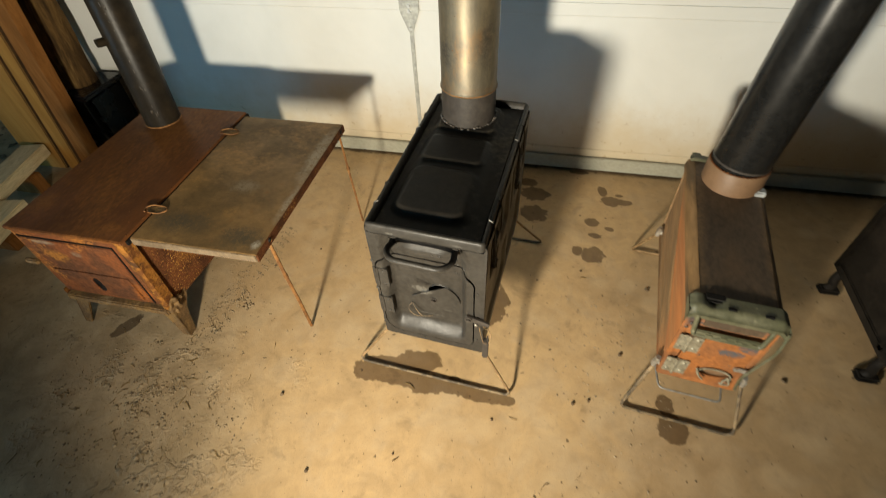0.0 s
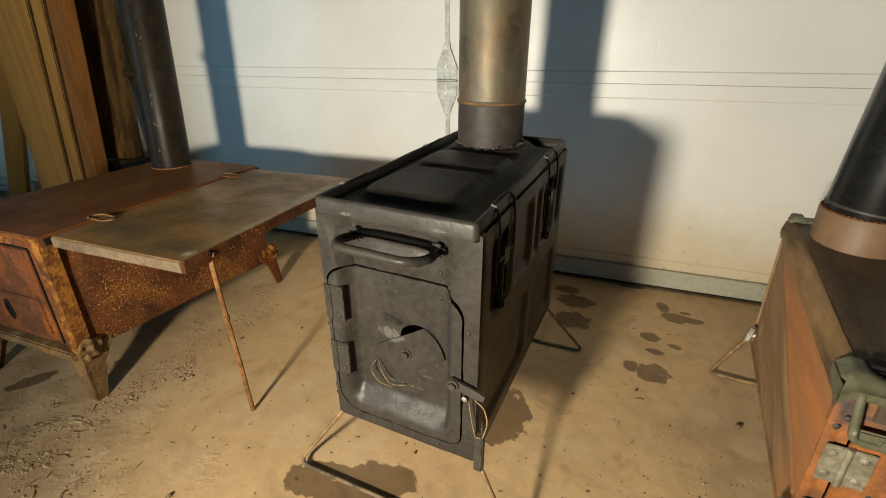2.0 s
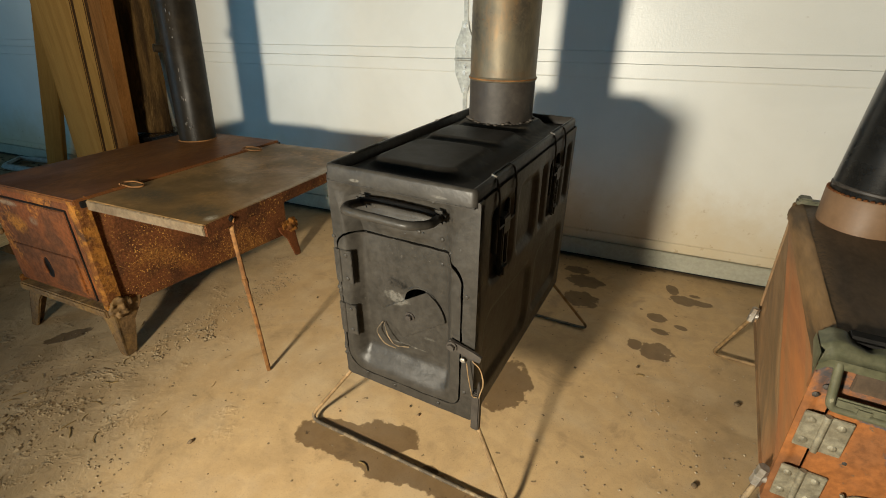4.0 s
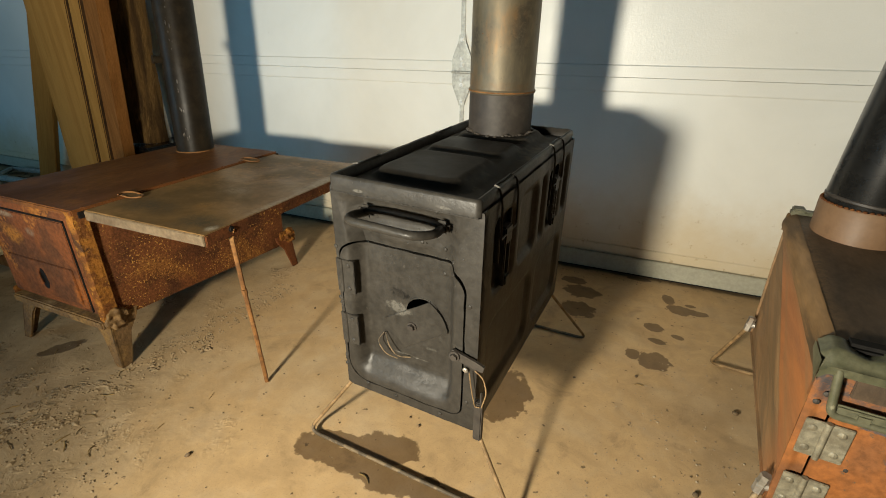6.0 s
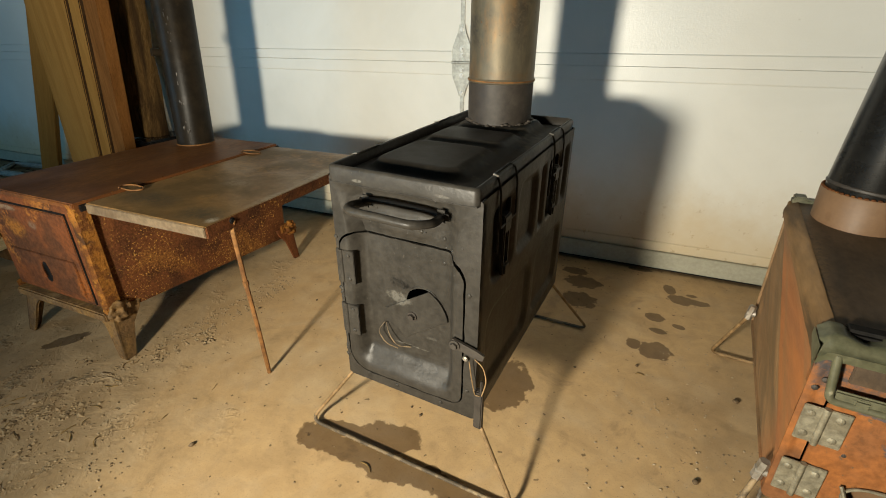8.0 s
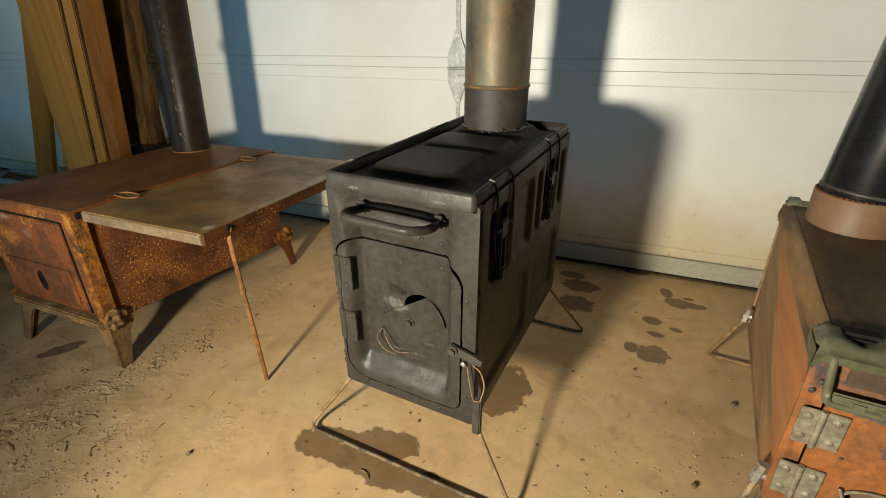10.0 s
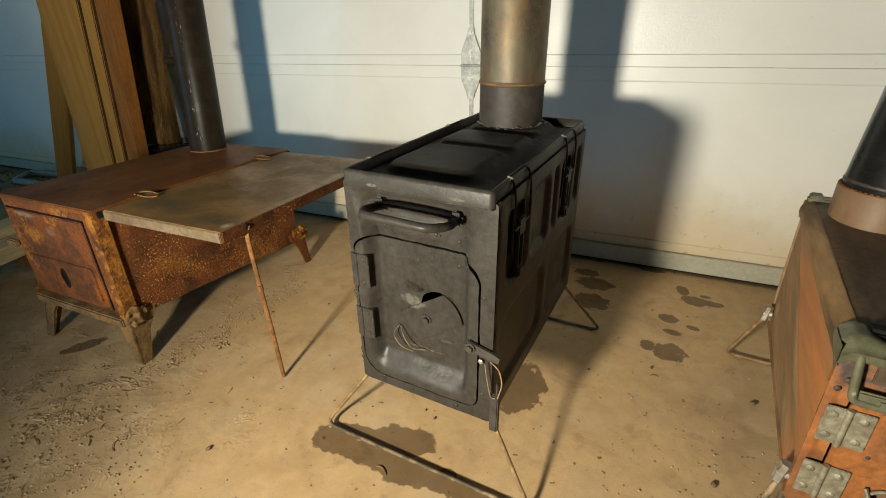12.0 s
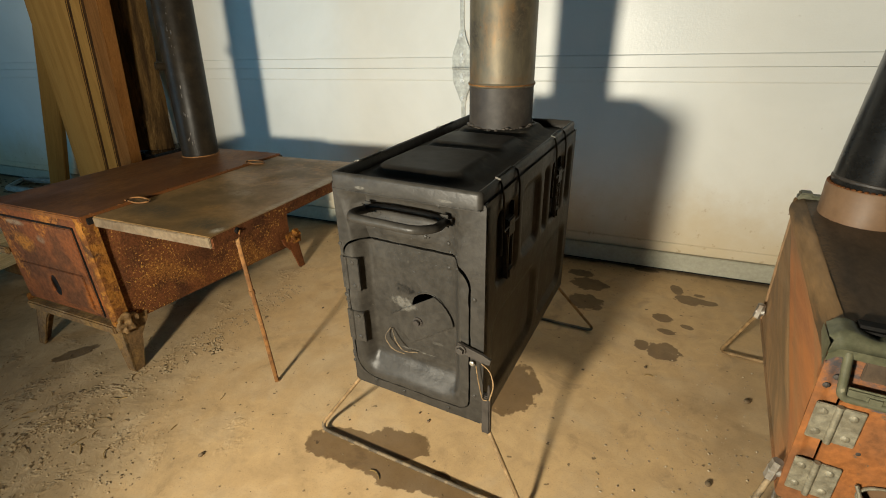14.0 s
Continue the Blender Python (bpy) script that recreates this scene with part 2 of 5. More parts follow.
BLACK = surface("matt_black_stove_paint", (0.0275, 0.0247, 0.0207), (0.0325, 0.029, 0.0242), (0.043, 0.0375, 0.030), scale=14, fine=95, gloss=0.19, rough=(0.36, 0.48), bump=0.28, depth=0.002, dirt_at=(0.56, 0.72),
                specks=((0.05, 0.045, 0.037), 140, 0.66, 0.72, 16), ragged_at=90, ragged_soft=0.45,
                # worn spots; the strips at z 0.230 and 0.205 also paint the recess's sheen
                worn=(((-0.022, 0.008, 0.287), (0.027, 0.03, 0.013)), ((0.03, 0.008, 0.230), (0.014, 0.03, 0.0035), (0.075, 0.07, 0.06)), ((-0.008, 0.01, 0.205), (0.04, 0.03, 0.002)),
                      ((0.06, -0.003, 0.467), (0.012, 0.02, 0.0025)), ((-0.06, -0.003, 0.467), (0.009, 0.02, 0.0025)), ((-0.02, 0.01, 0.312), (0.024, 0.03, 0.011), (0.004, 0.004, 0.004))), worn_colour=(0.105, 0.098, 0.084))
HINGE_STEEL = surface("dull_zinc", (0.25, 0.225, 0.16), (0.16, 0.138, 0.092), (0.085, 0.052, 0.025), scale=45, fine=150, rough=(0.4, 0.6), metal=0.3, bump=0.25, grain=0.3)
BLACK_TOP = surface("heat_dulled_black_paint", (0.0135, 0.0115, 0.0088), (0.024, 0.020, 0.0148), (0.075, 0.060, 0.040), scale=10, gloss=0.2, rough=(0.5, 0.68), bump=0.16, depth=0.001, dirt_at=(0.50, 0.68))
COLLAR = surface("dark_painted_collar", (0.031, 0.0255, 0.021), (0.039, 0.0325, 0.026), scale=20, rough=(0.5, 0.65), bump=0.1, depth=0.001, gloss=0.35)
WELD = surface("bare_weld_bead", (0.14, 0.12, 0.10), (0.07, 0.06, 0.05), scale=90, rough=(0.4, 0.6), metal=0.5, bump=0.5)
TINTED = surface("heat_tinted_steel", (0.175, 0.14, 0.085), (0.098, 0.085, 0.060), (0.175, 0.098, 0.040), scale=16, fine=75, rough=(0.42, 0.54), metal=0.48, bump=0.1, depth=0.001, alt_at=(0.30, 0.72), dirt_at=(0.56, 0.72),
                 stretch=(1.2, 1.2, 0.45), grain=0.14, specks=((0.05, 0.03, 0.018), 150, 0.62, 0.70, 14), ragged_at=40, ragged_soft=0.9, worn_most=0.75,
                 worn=(((-0.0135, 0.371, 0.565), (0.08, 0.08, 0.016), (0.15, 0.078, 0.03)), ((-0.047, 0.33, 0.64), (0.03, 0.03, 0.05), (0.04, 0.036, 0.032)), ((0.03, 0.33, 0.66), (0.022, 0.03, 0.07), (0.045, 0.038, 0.03)),
                       ((-0.05, 0.33, 0.80), (0.02, 0.03, 0.07), (0.19, 0.125, 0.05)), ((0.02, 0.32, 0.84), (0.02, 0.03, 0.05), (0.14, 0.075, 0.03))))
BARE = surface("bare_bright_steel", (0.42, 0.40, 0.36), (0.30, 0.27, 0.22), (0.2, 0.13, 0.07), scale=50, rough=(0.3, 0.5), metal=0.7, bump=0.15)
ROD = surface("blackened_rod", (0.165, 0.12, 0.07), (0.075, 0.057, 0.037), (0.25, 0.18, 0.10), scale=30, rough=(0.5, 0.65), bump=0.15, gloss=0.25, alt_at=(0.46, 0.56), dirt_at=(0.54, 0.64))
RUSTY_ROD = surface("rusty_rod", (0.19, 0.088, 0.028), (0.11, 0.05, 0.018), (0.30, 0.17, 0.065), scale=40, rough=(0.6, 0.8), gloss=0.22)
RUST_TOP = surface("brown_rusted_plate", (0.128, 0.046, 0.0135), (0.080, 0.030, 0.0095), (0.205, 0.083, 0.019), scale=4, fine=70, rough=(0.36, 0.55), bump=0.14, stretch=(1.6, 0.6, 1), gloss=0.2, grain=0.14, alt_at=(0.34, 0.66), dirt_at=(0.52, 0.72),
                   specks=((0.24, 0.105, 0.028), 90, 0.68, 0.78, 7), worn=(((-0.90, 0.36, 0.357), (0.05, 0.03, 0.05)), ((-0.95, 0.05, 0.357), (0.05, 0.05, 0.05)), ((-0.72, 0.0, 0.357), (0.05, 0.03, 0.05))), worn_colour=(0.20, 0.08, 0.02), ragged_soft=0.95)
RUST_SIDE = surface("pitted_rust", (0.118, 0.043, 0.016), (0.066, 0.026, 0.012), (0.175, 0.073, 0.02), scale=17, fine=240, rough=(0.65, 0.85), bump=0.4, dirt_at=(0.52, 0.64), grain=0.4, gloss=0.1,
                    specks=((0.44, 0.235, 0.055), 230, 0.585, 0.65, 11))
RUST_FRONT = surface("orange_rusted_front", (0.13, 0.044, 0.016), (0.072, 0.030, 0.014), (0.24, 0.095, 0.022), scale=14, fine=120, rough=(0.5, 0.75), bump=0.3, dirt_at=(0.53, 0.61), gloss=0.12, grain=0.3,
                     worn=(((-0.895, -0.035, 0.275), (0.04, 0.03, 0.026), (0.28, 0.115, 0.02)), ((-0.72, -0.035, 0.17), (0.03, 0.03, 0.05), (0.25, 0.08, 0.018)), ((-0.90, -0.035, 0.320), (0.04, 0.03, 0.008), (0.21, 0.165, 0.115)),
                           ((-0.83, -0.035, 0.29), (0.02, 0.03, 0.012), (0.15, 0.105, 0.07))))
RUST_BRIGHT = surface("flaking_yellow_rust", (0.23, 0.095, 0.018), (0.11, 0.042, 0.013), (0.05, 0.024, 0.012), scale=34, fine=160, rough=(0.7, 0.9), bump=0.8, depth=0.003, gloss=0.1, alt_at=(0.40, 0.58), dirt_at=(0.54, 0.66), specks=((0.34, 0.17, 0.03), 120, 0.55, 0.66, 20))
LEG_IRON = surface("rusted_cast_iron", (0.115, 0.068, 0.03), (0.17, 0.098, 0.034), (0.23, 0.165, 0.095), scale=24, fine=120, rough=(0.6, 0.8), bump=0.6, depth=0.003, gloss=0.22, grain=0.35)
LEAF_TOP = surface("oiled_steel_leaf", (0.235, 0.137, 0.052), (0.130, 0.080, 0.032), (0.33, 0.178, 0.06), scale=7, fine=75, gloss=0.18, rough=(0.3, 0.5), bump=0.12, alt_at=(0.34, 0.66), dirt_at=(0.52, 0.70), stretch=(1, 1.2, 1), grain=0.14,
                   specks=((0.20, 0.10, 0.034), 60, 0.58, 0.74, 8), ragged_at=38, ragged_soft=0.9,
                   worn=(((-0.58, 0.05, 0.354), (0.10, 0.05, 0.05), (0.062, 0.052, 0.034)), ((-0.42, 0.03, 0.354), (0.07, 0.05, 0.05), (0.07, 0.056, 0.034)), ((-0.372, 0.34, 0.354), (0.03, 0.15, 0.05)), ((-0.366, 0.16, 0.354), (0.016, 0.10, 0.05)),
                         ((-0.375, 0.012, 0.354), (0.014, 0.016, 0.05), (0.45, 0.40, 0.31)), ((-0.48, 0.10, 0.354), (0.03, 0.025, 0.05), (0.27, 0.15, 0.05)), ((-0.50, 0.19, 0.354), (0.05, 0.035, 0.05), (0.24, 0.18, 0.11)))
                   , worn_colour=(0.34, 0.275, 0.185))
LEAF_EDGE = surface("worn_steel_edge", (0.135, 0.098, 0.06), (0.098, 0.068, 0.04), (0.08, 0.045, 0.022), scale=25, rough=(0.5, 0.7), gloss=0.22)
OLD_PIPE = surface("sooty_pipe", (0.018, 0.0135, 0.0085), (0.012, 0.0095, 0.0065), (0.05, 0.032, 0.017), scale=11, fine=60, rough=(0.32, 0.42), bump=0.22, gloss=0.11, dirt_at=(0.62, 0.76))
GLOSS_PIPE = surface("black_stove_pipe", (0.010, 0.0098, 0.0092), (0.015, 0.0142, 0.013), scale=8, rough=(0.26, 0.34), metal=0.1, bump=0.05, depth=0.0006, gloss=0.3)
SEAM_STEEL = surface("polished_seam", (0.05, 0.04, 0.028), (0.025, 0.02, 0.015), (0.09, 0.06, 0.03), scale=40, rough=(0.25, 0.4), metal=0.3, bump=0.3)
COLLAR_BROWN = surface("brown_heated_collar", (0.135, 0.079, 0.042), (0.158, 0.093, 0.05), (0.25, 0.205, 0.15), scale=16, fine=130, rough=(0.42, 0.56), dirt_at=(0.66, 0.74), gloss=0.3, grain=0.08, bump=0.08)
BURNT_LID = surface("scorched_brown_lid", (0.072, 0.048, 0.029), (0.05, 0.035, 0.023), (0.10, 0.063, 0.033), scale=6, rough=(0.45, 0.62), bump=0.12, stretch=(1.5, 0.7, 1), gloss=0.3,
                    worn=(((-0.064, 0.20, 0.37), (0.026, 0.34, 0.05)), ((0.066, 0.22, 0.37), (0.02, 0.34, 0.05)), ((0.0, 0.12, 0.37), (0.03, 0.06, 0.05), (0.10, 0.062, 0.033))), worn_colour=(0.155, 0.095, 0.045), ragged_soft=0.98, ragged_at=18)
SCORCHED = surface("scorched_brown_paint", (0.20, 0.115, 0.048), (0.082, 0.052, 0.026), (0.27, 0.115, 0.038), scale=15, rough=(0.5, 0.7), bump=0.15, stretch=(1, 0.16, 1), gloss=0.22, alt_at=(0.43, 0.58), dirt_at=(0.54, 0.62))


def side_paint():
    m, nt, bsdf = nodes("faded_orange_and_olive_paint")
    pos = nt.nodes.new("ShaderNodeTexCoord").outputs["Object"]
    sep = nt.nodes.new("ShaderNodeSeparateXYZ")
    nt.links.new(pos, sep.inputs[0])
    mp = nt.nodes.new("ShaderNodeMapping")
    nt.links.new(pos, mp.inputs["Vector"])
    mp.inputs["Scale"].default_value = (1, 0.25, 1.8)
    big = noise_tex(nt, mp.outputs[0], 13, 6, 0.65, 0.5)
    small = noise_tex(nt, pos, 110, 4, 0.7)
    # scorch streaks run along the crease
    along = nt.nodes.new("ShaderNodeCombineXYZ")
    nt.links.new(calc(nt, "SUBTRACT", sep.outputs[2], calc(nt, "MULTIPLY", sep.outputs[1], 0.375)), along.inputs[0])
    nt.links.new(calc(nt, "MULTIPLY", sep.outputs[1], 0.09), along.inputs[1])
    streak = noise_tex(nt, along.outputs[0], 38, 5, 0.6, 0.0)
    wob = calc(nt, "MULTIPLY", calc(nt, "SUBTRACT", big, 0.5), 0.004)
    line = calc(nt, "ADD", calc(nt, "SUBTRACT", sep.outputs[2], calc(nt, "MULTIPLY", sep.outputs[1], 0.375)), wob)
    orange = blend(nt, span(nt, big, 0.4, 0.65), (0.37, 0.135, 0.04), (0.26, 0.10, 0.034))
    orange = blend(nt, calc(nt, "MULTIPLY", span(nt, streak, 0.42, 0.66), 0.6), orange, (0.22, 0.12, 0.05))
    olive = blend(nt, span(nt, streak, 0.38, 0.62), (0.25, 0.142, 0.062), (0.14, 0.087, 0.04))
    olive = blend(nt, calc(nt, "MULTIPLY", span(nt, sep.outputs[1], 0.13, 0.02), 0.6), olive, (0.36, 0.135, 0.045))
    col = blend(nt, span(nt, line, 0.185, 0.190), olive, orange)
    # channel below the crease coloured near black, as its shade
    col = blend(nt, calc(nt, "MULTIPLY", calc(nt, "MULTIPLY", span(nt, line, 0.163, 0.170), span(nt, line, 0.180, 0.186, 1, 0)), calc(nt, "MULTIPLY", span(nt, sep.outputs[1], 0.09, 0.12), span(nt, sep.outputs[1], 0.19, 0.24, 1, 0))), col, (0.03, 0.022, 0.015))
    # thin dark line deepens the groove in colour
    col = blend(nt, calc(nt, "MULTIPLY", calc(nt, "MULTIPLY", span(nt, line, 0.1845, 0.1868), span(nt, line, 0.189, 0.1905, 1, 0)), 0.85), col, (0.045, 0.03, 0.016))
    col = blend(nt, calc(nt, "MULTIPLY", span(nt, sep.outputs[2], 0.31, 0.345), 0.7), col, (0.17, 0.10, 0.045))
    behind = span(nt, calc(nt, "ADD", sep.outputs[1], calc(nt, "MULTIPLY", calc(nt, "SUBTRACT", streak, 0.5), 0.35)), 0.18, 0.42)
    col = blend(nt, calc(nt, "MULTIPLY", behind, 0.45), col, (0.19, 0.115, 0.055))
    col = blend(nt, calc(nt, "MULTIPLY", span(nt, small, 0.62, 0.7), 0.4), col, (0.05, 0.035, 0.022))
    nt.links.new(col, bsdf.inputs["Base Color"])
    nt.links.new(span(nt, big, 0.3, 0.7, 0.5, 0.72), bsdf.inputs["Roughness"])
    b = nt.nodes.new("ShaderNodeBump")
    b.inputs["Strength"].default_value, b.inputs["Distance"].default_value = 0.25, 0.0015
    nt.links.new(calc(nt, "ADD", small, big), b.inputs["Height"])
    nt.links.new(b.outputs[0], bsdf.inputs["Normal"])
    return m


SIDE_PAINT = side_paint()
PLASTIC = surface("black_plastic", (0.01, 0.01, 0.011), (0.014, 0.014, 0.014), scale=10, rough=(0.18, 0.3), bump=0.08)
TAN_ROD = surface("dusty_tan_rod", (0.24, 0.155, 0.075), (0.16, 0.10, 0.045), (0.07, 0.045, 0.025), scale=60, rough=(0.5, 0.7), gloss=0.3)
FRAME_PAINT = surface("sooted_orange_frame", (0.25, 0.094, 0.029), (0.165, 0.068, 0.026), (0.11, 0.065, 0.035), scale=12, rough=(0.45, 0.7), bump=0.15, dirt_at=(0.54, 0.68), gloss=0.25, worn_most=0.95,
                      worn=(((-0.056, 0.0, 0.328), (0.030, 0.05, 0.046)), ((0.0, 0.0, 0.33), (0.09, 0.05, 0.032))), worn_colour=(0.05, 0.05, 0.052))
ORANGE_DOOR = surface("chipped_orange_door", (0.235, 0.086, 0.025), (0.175, 0.07, 0.025), (0.09, 0.085, 0.075), scale=14, fine=110, rough=(0.5, 0.7), bump=0.2, dirt_at=(0.60, 0.63), gloss=0.22, ragged_soft=0.2, worn_most=0.95,
                      specks=((0.10, 0.07, 0.045), 120, 0.63, 0.69, 26), worn=(((0.028, 0.0, 0.250), (0.024, 0.03, 0.011)), ((0.05, 0.0, 0.272), (0.02, 0.03, 0.012)), ((-0.005, 0.0, 0.287), (0.03, 0.03, 0.006))), worn_colour=(0.06, 0.062, 0.066))
OLIVE = surface("olive_drab_paint", (0.064, 0.064, 0.036), (0.088, 0.084, 0.049), (0.037, 0.039, 0.023), scale=25, fine=110, rough=(0.35, 0.55), bump=0.15, specks=((0.22, 0.20, 0.13), 90, 0.64, 0.70, 30))
DARK_IRON = surface("dark_cast_iron", (0.011, 0.0095, 0.0078), (0.017, 0.014, 0.011), (0.04, 0.03, 0.02), scale=14, rough=(0.5, 0.7), bump=0.25, gloss=0.08)
PINE = surface("weathered_pine", (0.315, 0.162, 0.041), (0.265, 0.132, 0.032), (0.19, 0.09, 0.023), scale=3.5, fine=40, grain=0.12, rough=(0.6, 0.8), bump=0.08, stretch=(9, 9, 0.45), gloss=0.06)
CEDAR = surface("reddish_plank", (0.20, 0.085, 0.023), (0.16, 0.066, 0.018), (0.11, 0.046, 0.015), scale=5, fine=50, rough=(0.6, 0.8), bump=0.12, stretch=(9, 9, 0.45), gloss=0.06)
BARK = surface("barked_slab", (0.10, 0.057, 0.020), (0.04, 0.023, 0.010), (0.18, 0.112, 0.042), scale=7, fine=60, rough=(0.75, 0.9), bump=0.6, depth=0.006, stretch=(5, 5, 0.6), gloss=0.06)
SAWN = surface("pale_sawn_timber", (0.60, 0.50, 0.30), (0.54, 0.43, 0.25), (0.42, 0.31, 0.16), scale=6, fine=50, rough=(0.65, 0.85), bump=0.12, stretch=(9, 0.6, 9), gloss=0.22)
EARTH = surface("dirt_crumbs", (0.115, 0.077, 0.041), (0.17, 0.12, 0.07), scale=40, bump=0.4, gloss=0.22)
GRIT = surface("pale_gravel", (0.42, 0.33, 0.21), (0.22, 0.16, 0.1), scale=60, bump=0.3, gloss=0.22)
SOIL = surface("caked_soil", (0.32, 0.235, 0.133), (0.23, 0.165, 0.093), scale=50, bump=0.4, gloss=0.22)
STRAW = surface("dry_straw", (0.26, 0.17, 0.06), (0.12, 0.075, 0.03), scale=60, bump=0.2, gloss=0.22)


# ---- mesh helpers ----
def part(name, bm, material, parent=None, label=""):
    me = bpy.data.meshes.new(name)
    bmesh.ops.recalc_face_normals(bm, faces=bm.faces)
    bm.to_mesh(me)
    bm.free()
    for mt in (material if isinstance(material, (list, tuple)) else (material,)):
        me.materials.append(mt)
    ob = new(name, me)
    ob.parent = parent
    if label:
        ob["label"] = label
    return ob


def smooth(ob, angle=40):
    ob.data.shade_smooth()
    ob.data.set_sharp_from_angle(angle=radians(angle))
    return ob


def thing(name, label, category, m=None, group=""):
    ob = new(name)
    ob.empty_display_size = 0.05
    if m is not None:
        ob.matrix_world = m
    return tagged(ob, label, category, group)


def rbox(bm, x0, x1, y0, y1, z0, z1, b=0.002, m=None, seg=2):
    made = bmesh.ops.create_cube(bm, size=1)["verts"]
    for v in made:
        v.co = Vector((x0 + (v.co.x + 0.5) * (x1 - x0), y0 + (v.co.y + 0.5) * (y1 - y0), z0 + (v.co.z + 0.5) * (z1 - z0)))
    if b:
        out = bmesh.ops.bevel(bm, geom=list({e for v in made for e in v.link_edges}), offset=b, segments=seg, affect="EDGES", clamp_overlap=True)
        made = list({v for f in out["faces"] for v in f.verts} | {v for v in made if v.is_valid})
    if m is not None:
        bmesh.ops.transform(bm, matrix=m, verts=made)
    return bm


def rounded(points, radius, steps=5):
    """An open line with its inner corners rounded."""
    pts = [Vector(p) for p in points]
    out = [pts[0]]
    for a, b, c in zip(pts, pts[1:], pts[2:]):
        r = min(radius, (a - b).length * 0.45, (c - b).length * 0.45)
        p, q = b + (a - b).normalized() * r, b + (c - b).normalized() * r
        for k in range(steps + 1):
            f = k / steps
            out.append(p * (1 - f) ** 2 + b * 2 * f * (1 - f) + q * f * f)
    out.append(pts[-1])
    return out


def tube(bm, points, r, n=8, flat=1.0, wobble=0.0):
    pts = [Vector(p) for p in points]
    up, rings = None, []
    for i, p in enumerate(pts):
        d = (pts[min(i + 1, len(pts) - 1)] - pts[max(i - 1, 0)]).normalized()
        if up is None:
            up = d.orthogonal().normalized()
        up = (up - d * up.dot(d)).normalized()
        side = d.cross(up)
        rr = r * (1 + wobble * noise.noise(p * 60))
        rings.append([bm.verts.new(p + rr * (math.cos(2 * math.pi * k / n) * up + flat * math.sin(2 * math.pi * k / n) * side)) for k in range(n)])
    for a, b in zip(rings, rings[1:]):
        for k in range(n):
            bm.faces.new((a[k], a[(k + 1) % n], b[(k + 1) % n], b[k]))
    bm.faces.new(rings[0][::-1])
    bm.faces.new(rings[-1])
    return bm


def lathe(bm, profile, n=40, centre=(0, 0, 0), closed=False, wave=None):
    """Turns (radius, height) pairs round the z axis at centre."""
    c = Vector(centre)
    rings = []
    for r, z in profile:
        rings.append([bm.verts.new(c + Vector((math.cos(2 * math.pi * k / n) * r, math.sin(2 * math.pi * k / n) * r, z + (wave(k / n) if wave else 0)))) for k in range(n)])
    pairs = list(zip(rings, rings[1:])) + ([(rings[-1], rings[0])] if closed else [])
    for a, b in pairs:
        for k in range(n):
            bm.faces.new((a[k], a[(k + 1) % n], b[(k + 1) % n], b[k]))
    return bm


def prism(bm, outline, y0, y1, m=None):
    """An outline in x and z, pulled from y0 to y1."""
    a = [bm.verts.new((x, y0, z)) for x, z in outline]
    b = [bm.verts.new((x, y1, z)) for x, z in outline]
    for k in range(len(a)):
        q = (k + 1) % len(a)
        bm.faces.new((a[k], a[q], b[q], b[k]))
    bm.faces.new(a[::-1])
    bm.faces.new(b)
    if m is not None:
        bmesh.ops.transform(bm, matrix=m, verts=a + b)
    return bm


def relief(bm, nu, nv, place):
    """A sheet of nu x nv quads; place(u, v) gives the point."""
    g = [[bm.verts.new(place(i / nu, j / nv)) for j in range(nv + 1)] for i in range(nu + 1)]
    for i in range(nu):
        for j in range(nv):
            bm.faces.new((g[i][j], g[i + 1][j], g[i + 1][j + 1], g[i][j + 1]))
    return g


def ramp(x, lo, hi):
    f = min(1.0, max(0.0, (x - lo) / (hi - lo)))
    return f * f * (3 - 2 * f)


def plateau(x, z, x0, x1, z0, z1, edge):
    """1 inside a rounded field, falling to 0 over its edge."""
    cx, cz, hx, hz = (x0 + x1) / 2, (z0 + z1) / 2, (x1 - x0) / 2, (z1 - z0) / 2
    r = min(hx, hz) * 0.45
    dx, dz = abs(x - cx) - (hx - r), abs(z - cz) - (hz - r)
    d = math.hypot(max(dx, 0), max(dz, 0)) + min(max(dx, dz), 0) - r
    return 1 - ramp(d, -edge, 0)


def bolt(bm, at, r=0.005, h=0.004, axis="y", hexagon=True):
    """A bolt head that stands out towards minus axis (or plus axis for +x, +y, +z)."""
    n = 6 if hexagon else 12
    turn = {"y": pose(0, 0, 0, 90), "+y": pose(0, 0, 0, -90), "x": pose(0, 0, 0, 0, -90), "+x": pose(0, 0, 0, 0, 90), "z": pose(0, 0, 0), "+z": pose(0, 0, 0)}[axis]
    before = set(bm.verts)
    for rr, h0, h1, k in ((r * 1.5, -0.001, h * 0.25, 14), (r, h * 0.2, h, n)):
        bmesh.ops.create_cone(bm, cap_ends=True, segments=k, radius1=rr, radius2=rr * 0.94, depth=h1 - h0, matrix=pose(0, 0, (h0 + h1) / 2))
    bmesh.ops.transform(bm, matrix=Matrix.Translation(at) @ turn, verts=[v for v in bm.verts if v not in before])
    return bm


def rivet(bm, at, r=0.004, axis="y"):
    s = {"y": (1, 0.55, 1), "x": (0.55, 1, 1), "z": (1, 1, 0.55)}[axis]
    bmesh.ops.create_uvsphere(bm, u_segments=10, v_segments=6, radius=r, matrix=Matrix.Translation(at) @ Matrix.Diagonal((*s, 1)))
    return bm


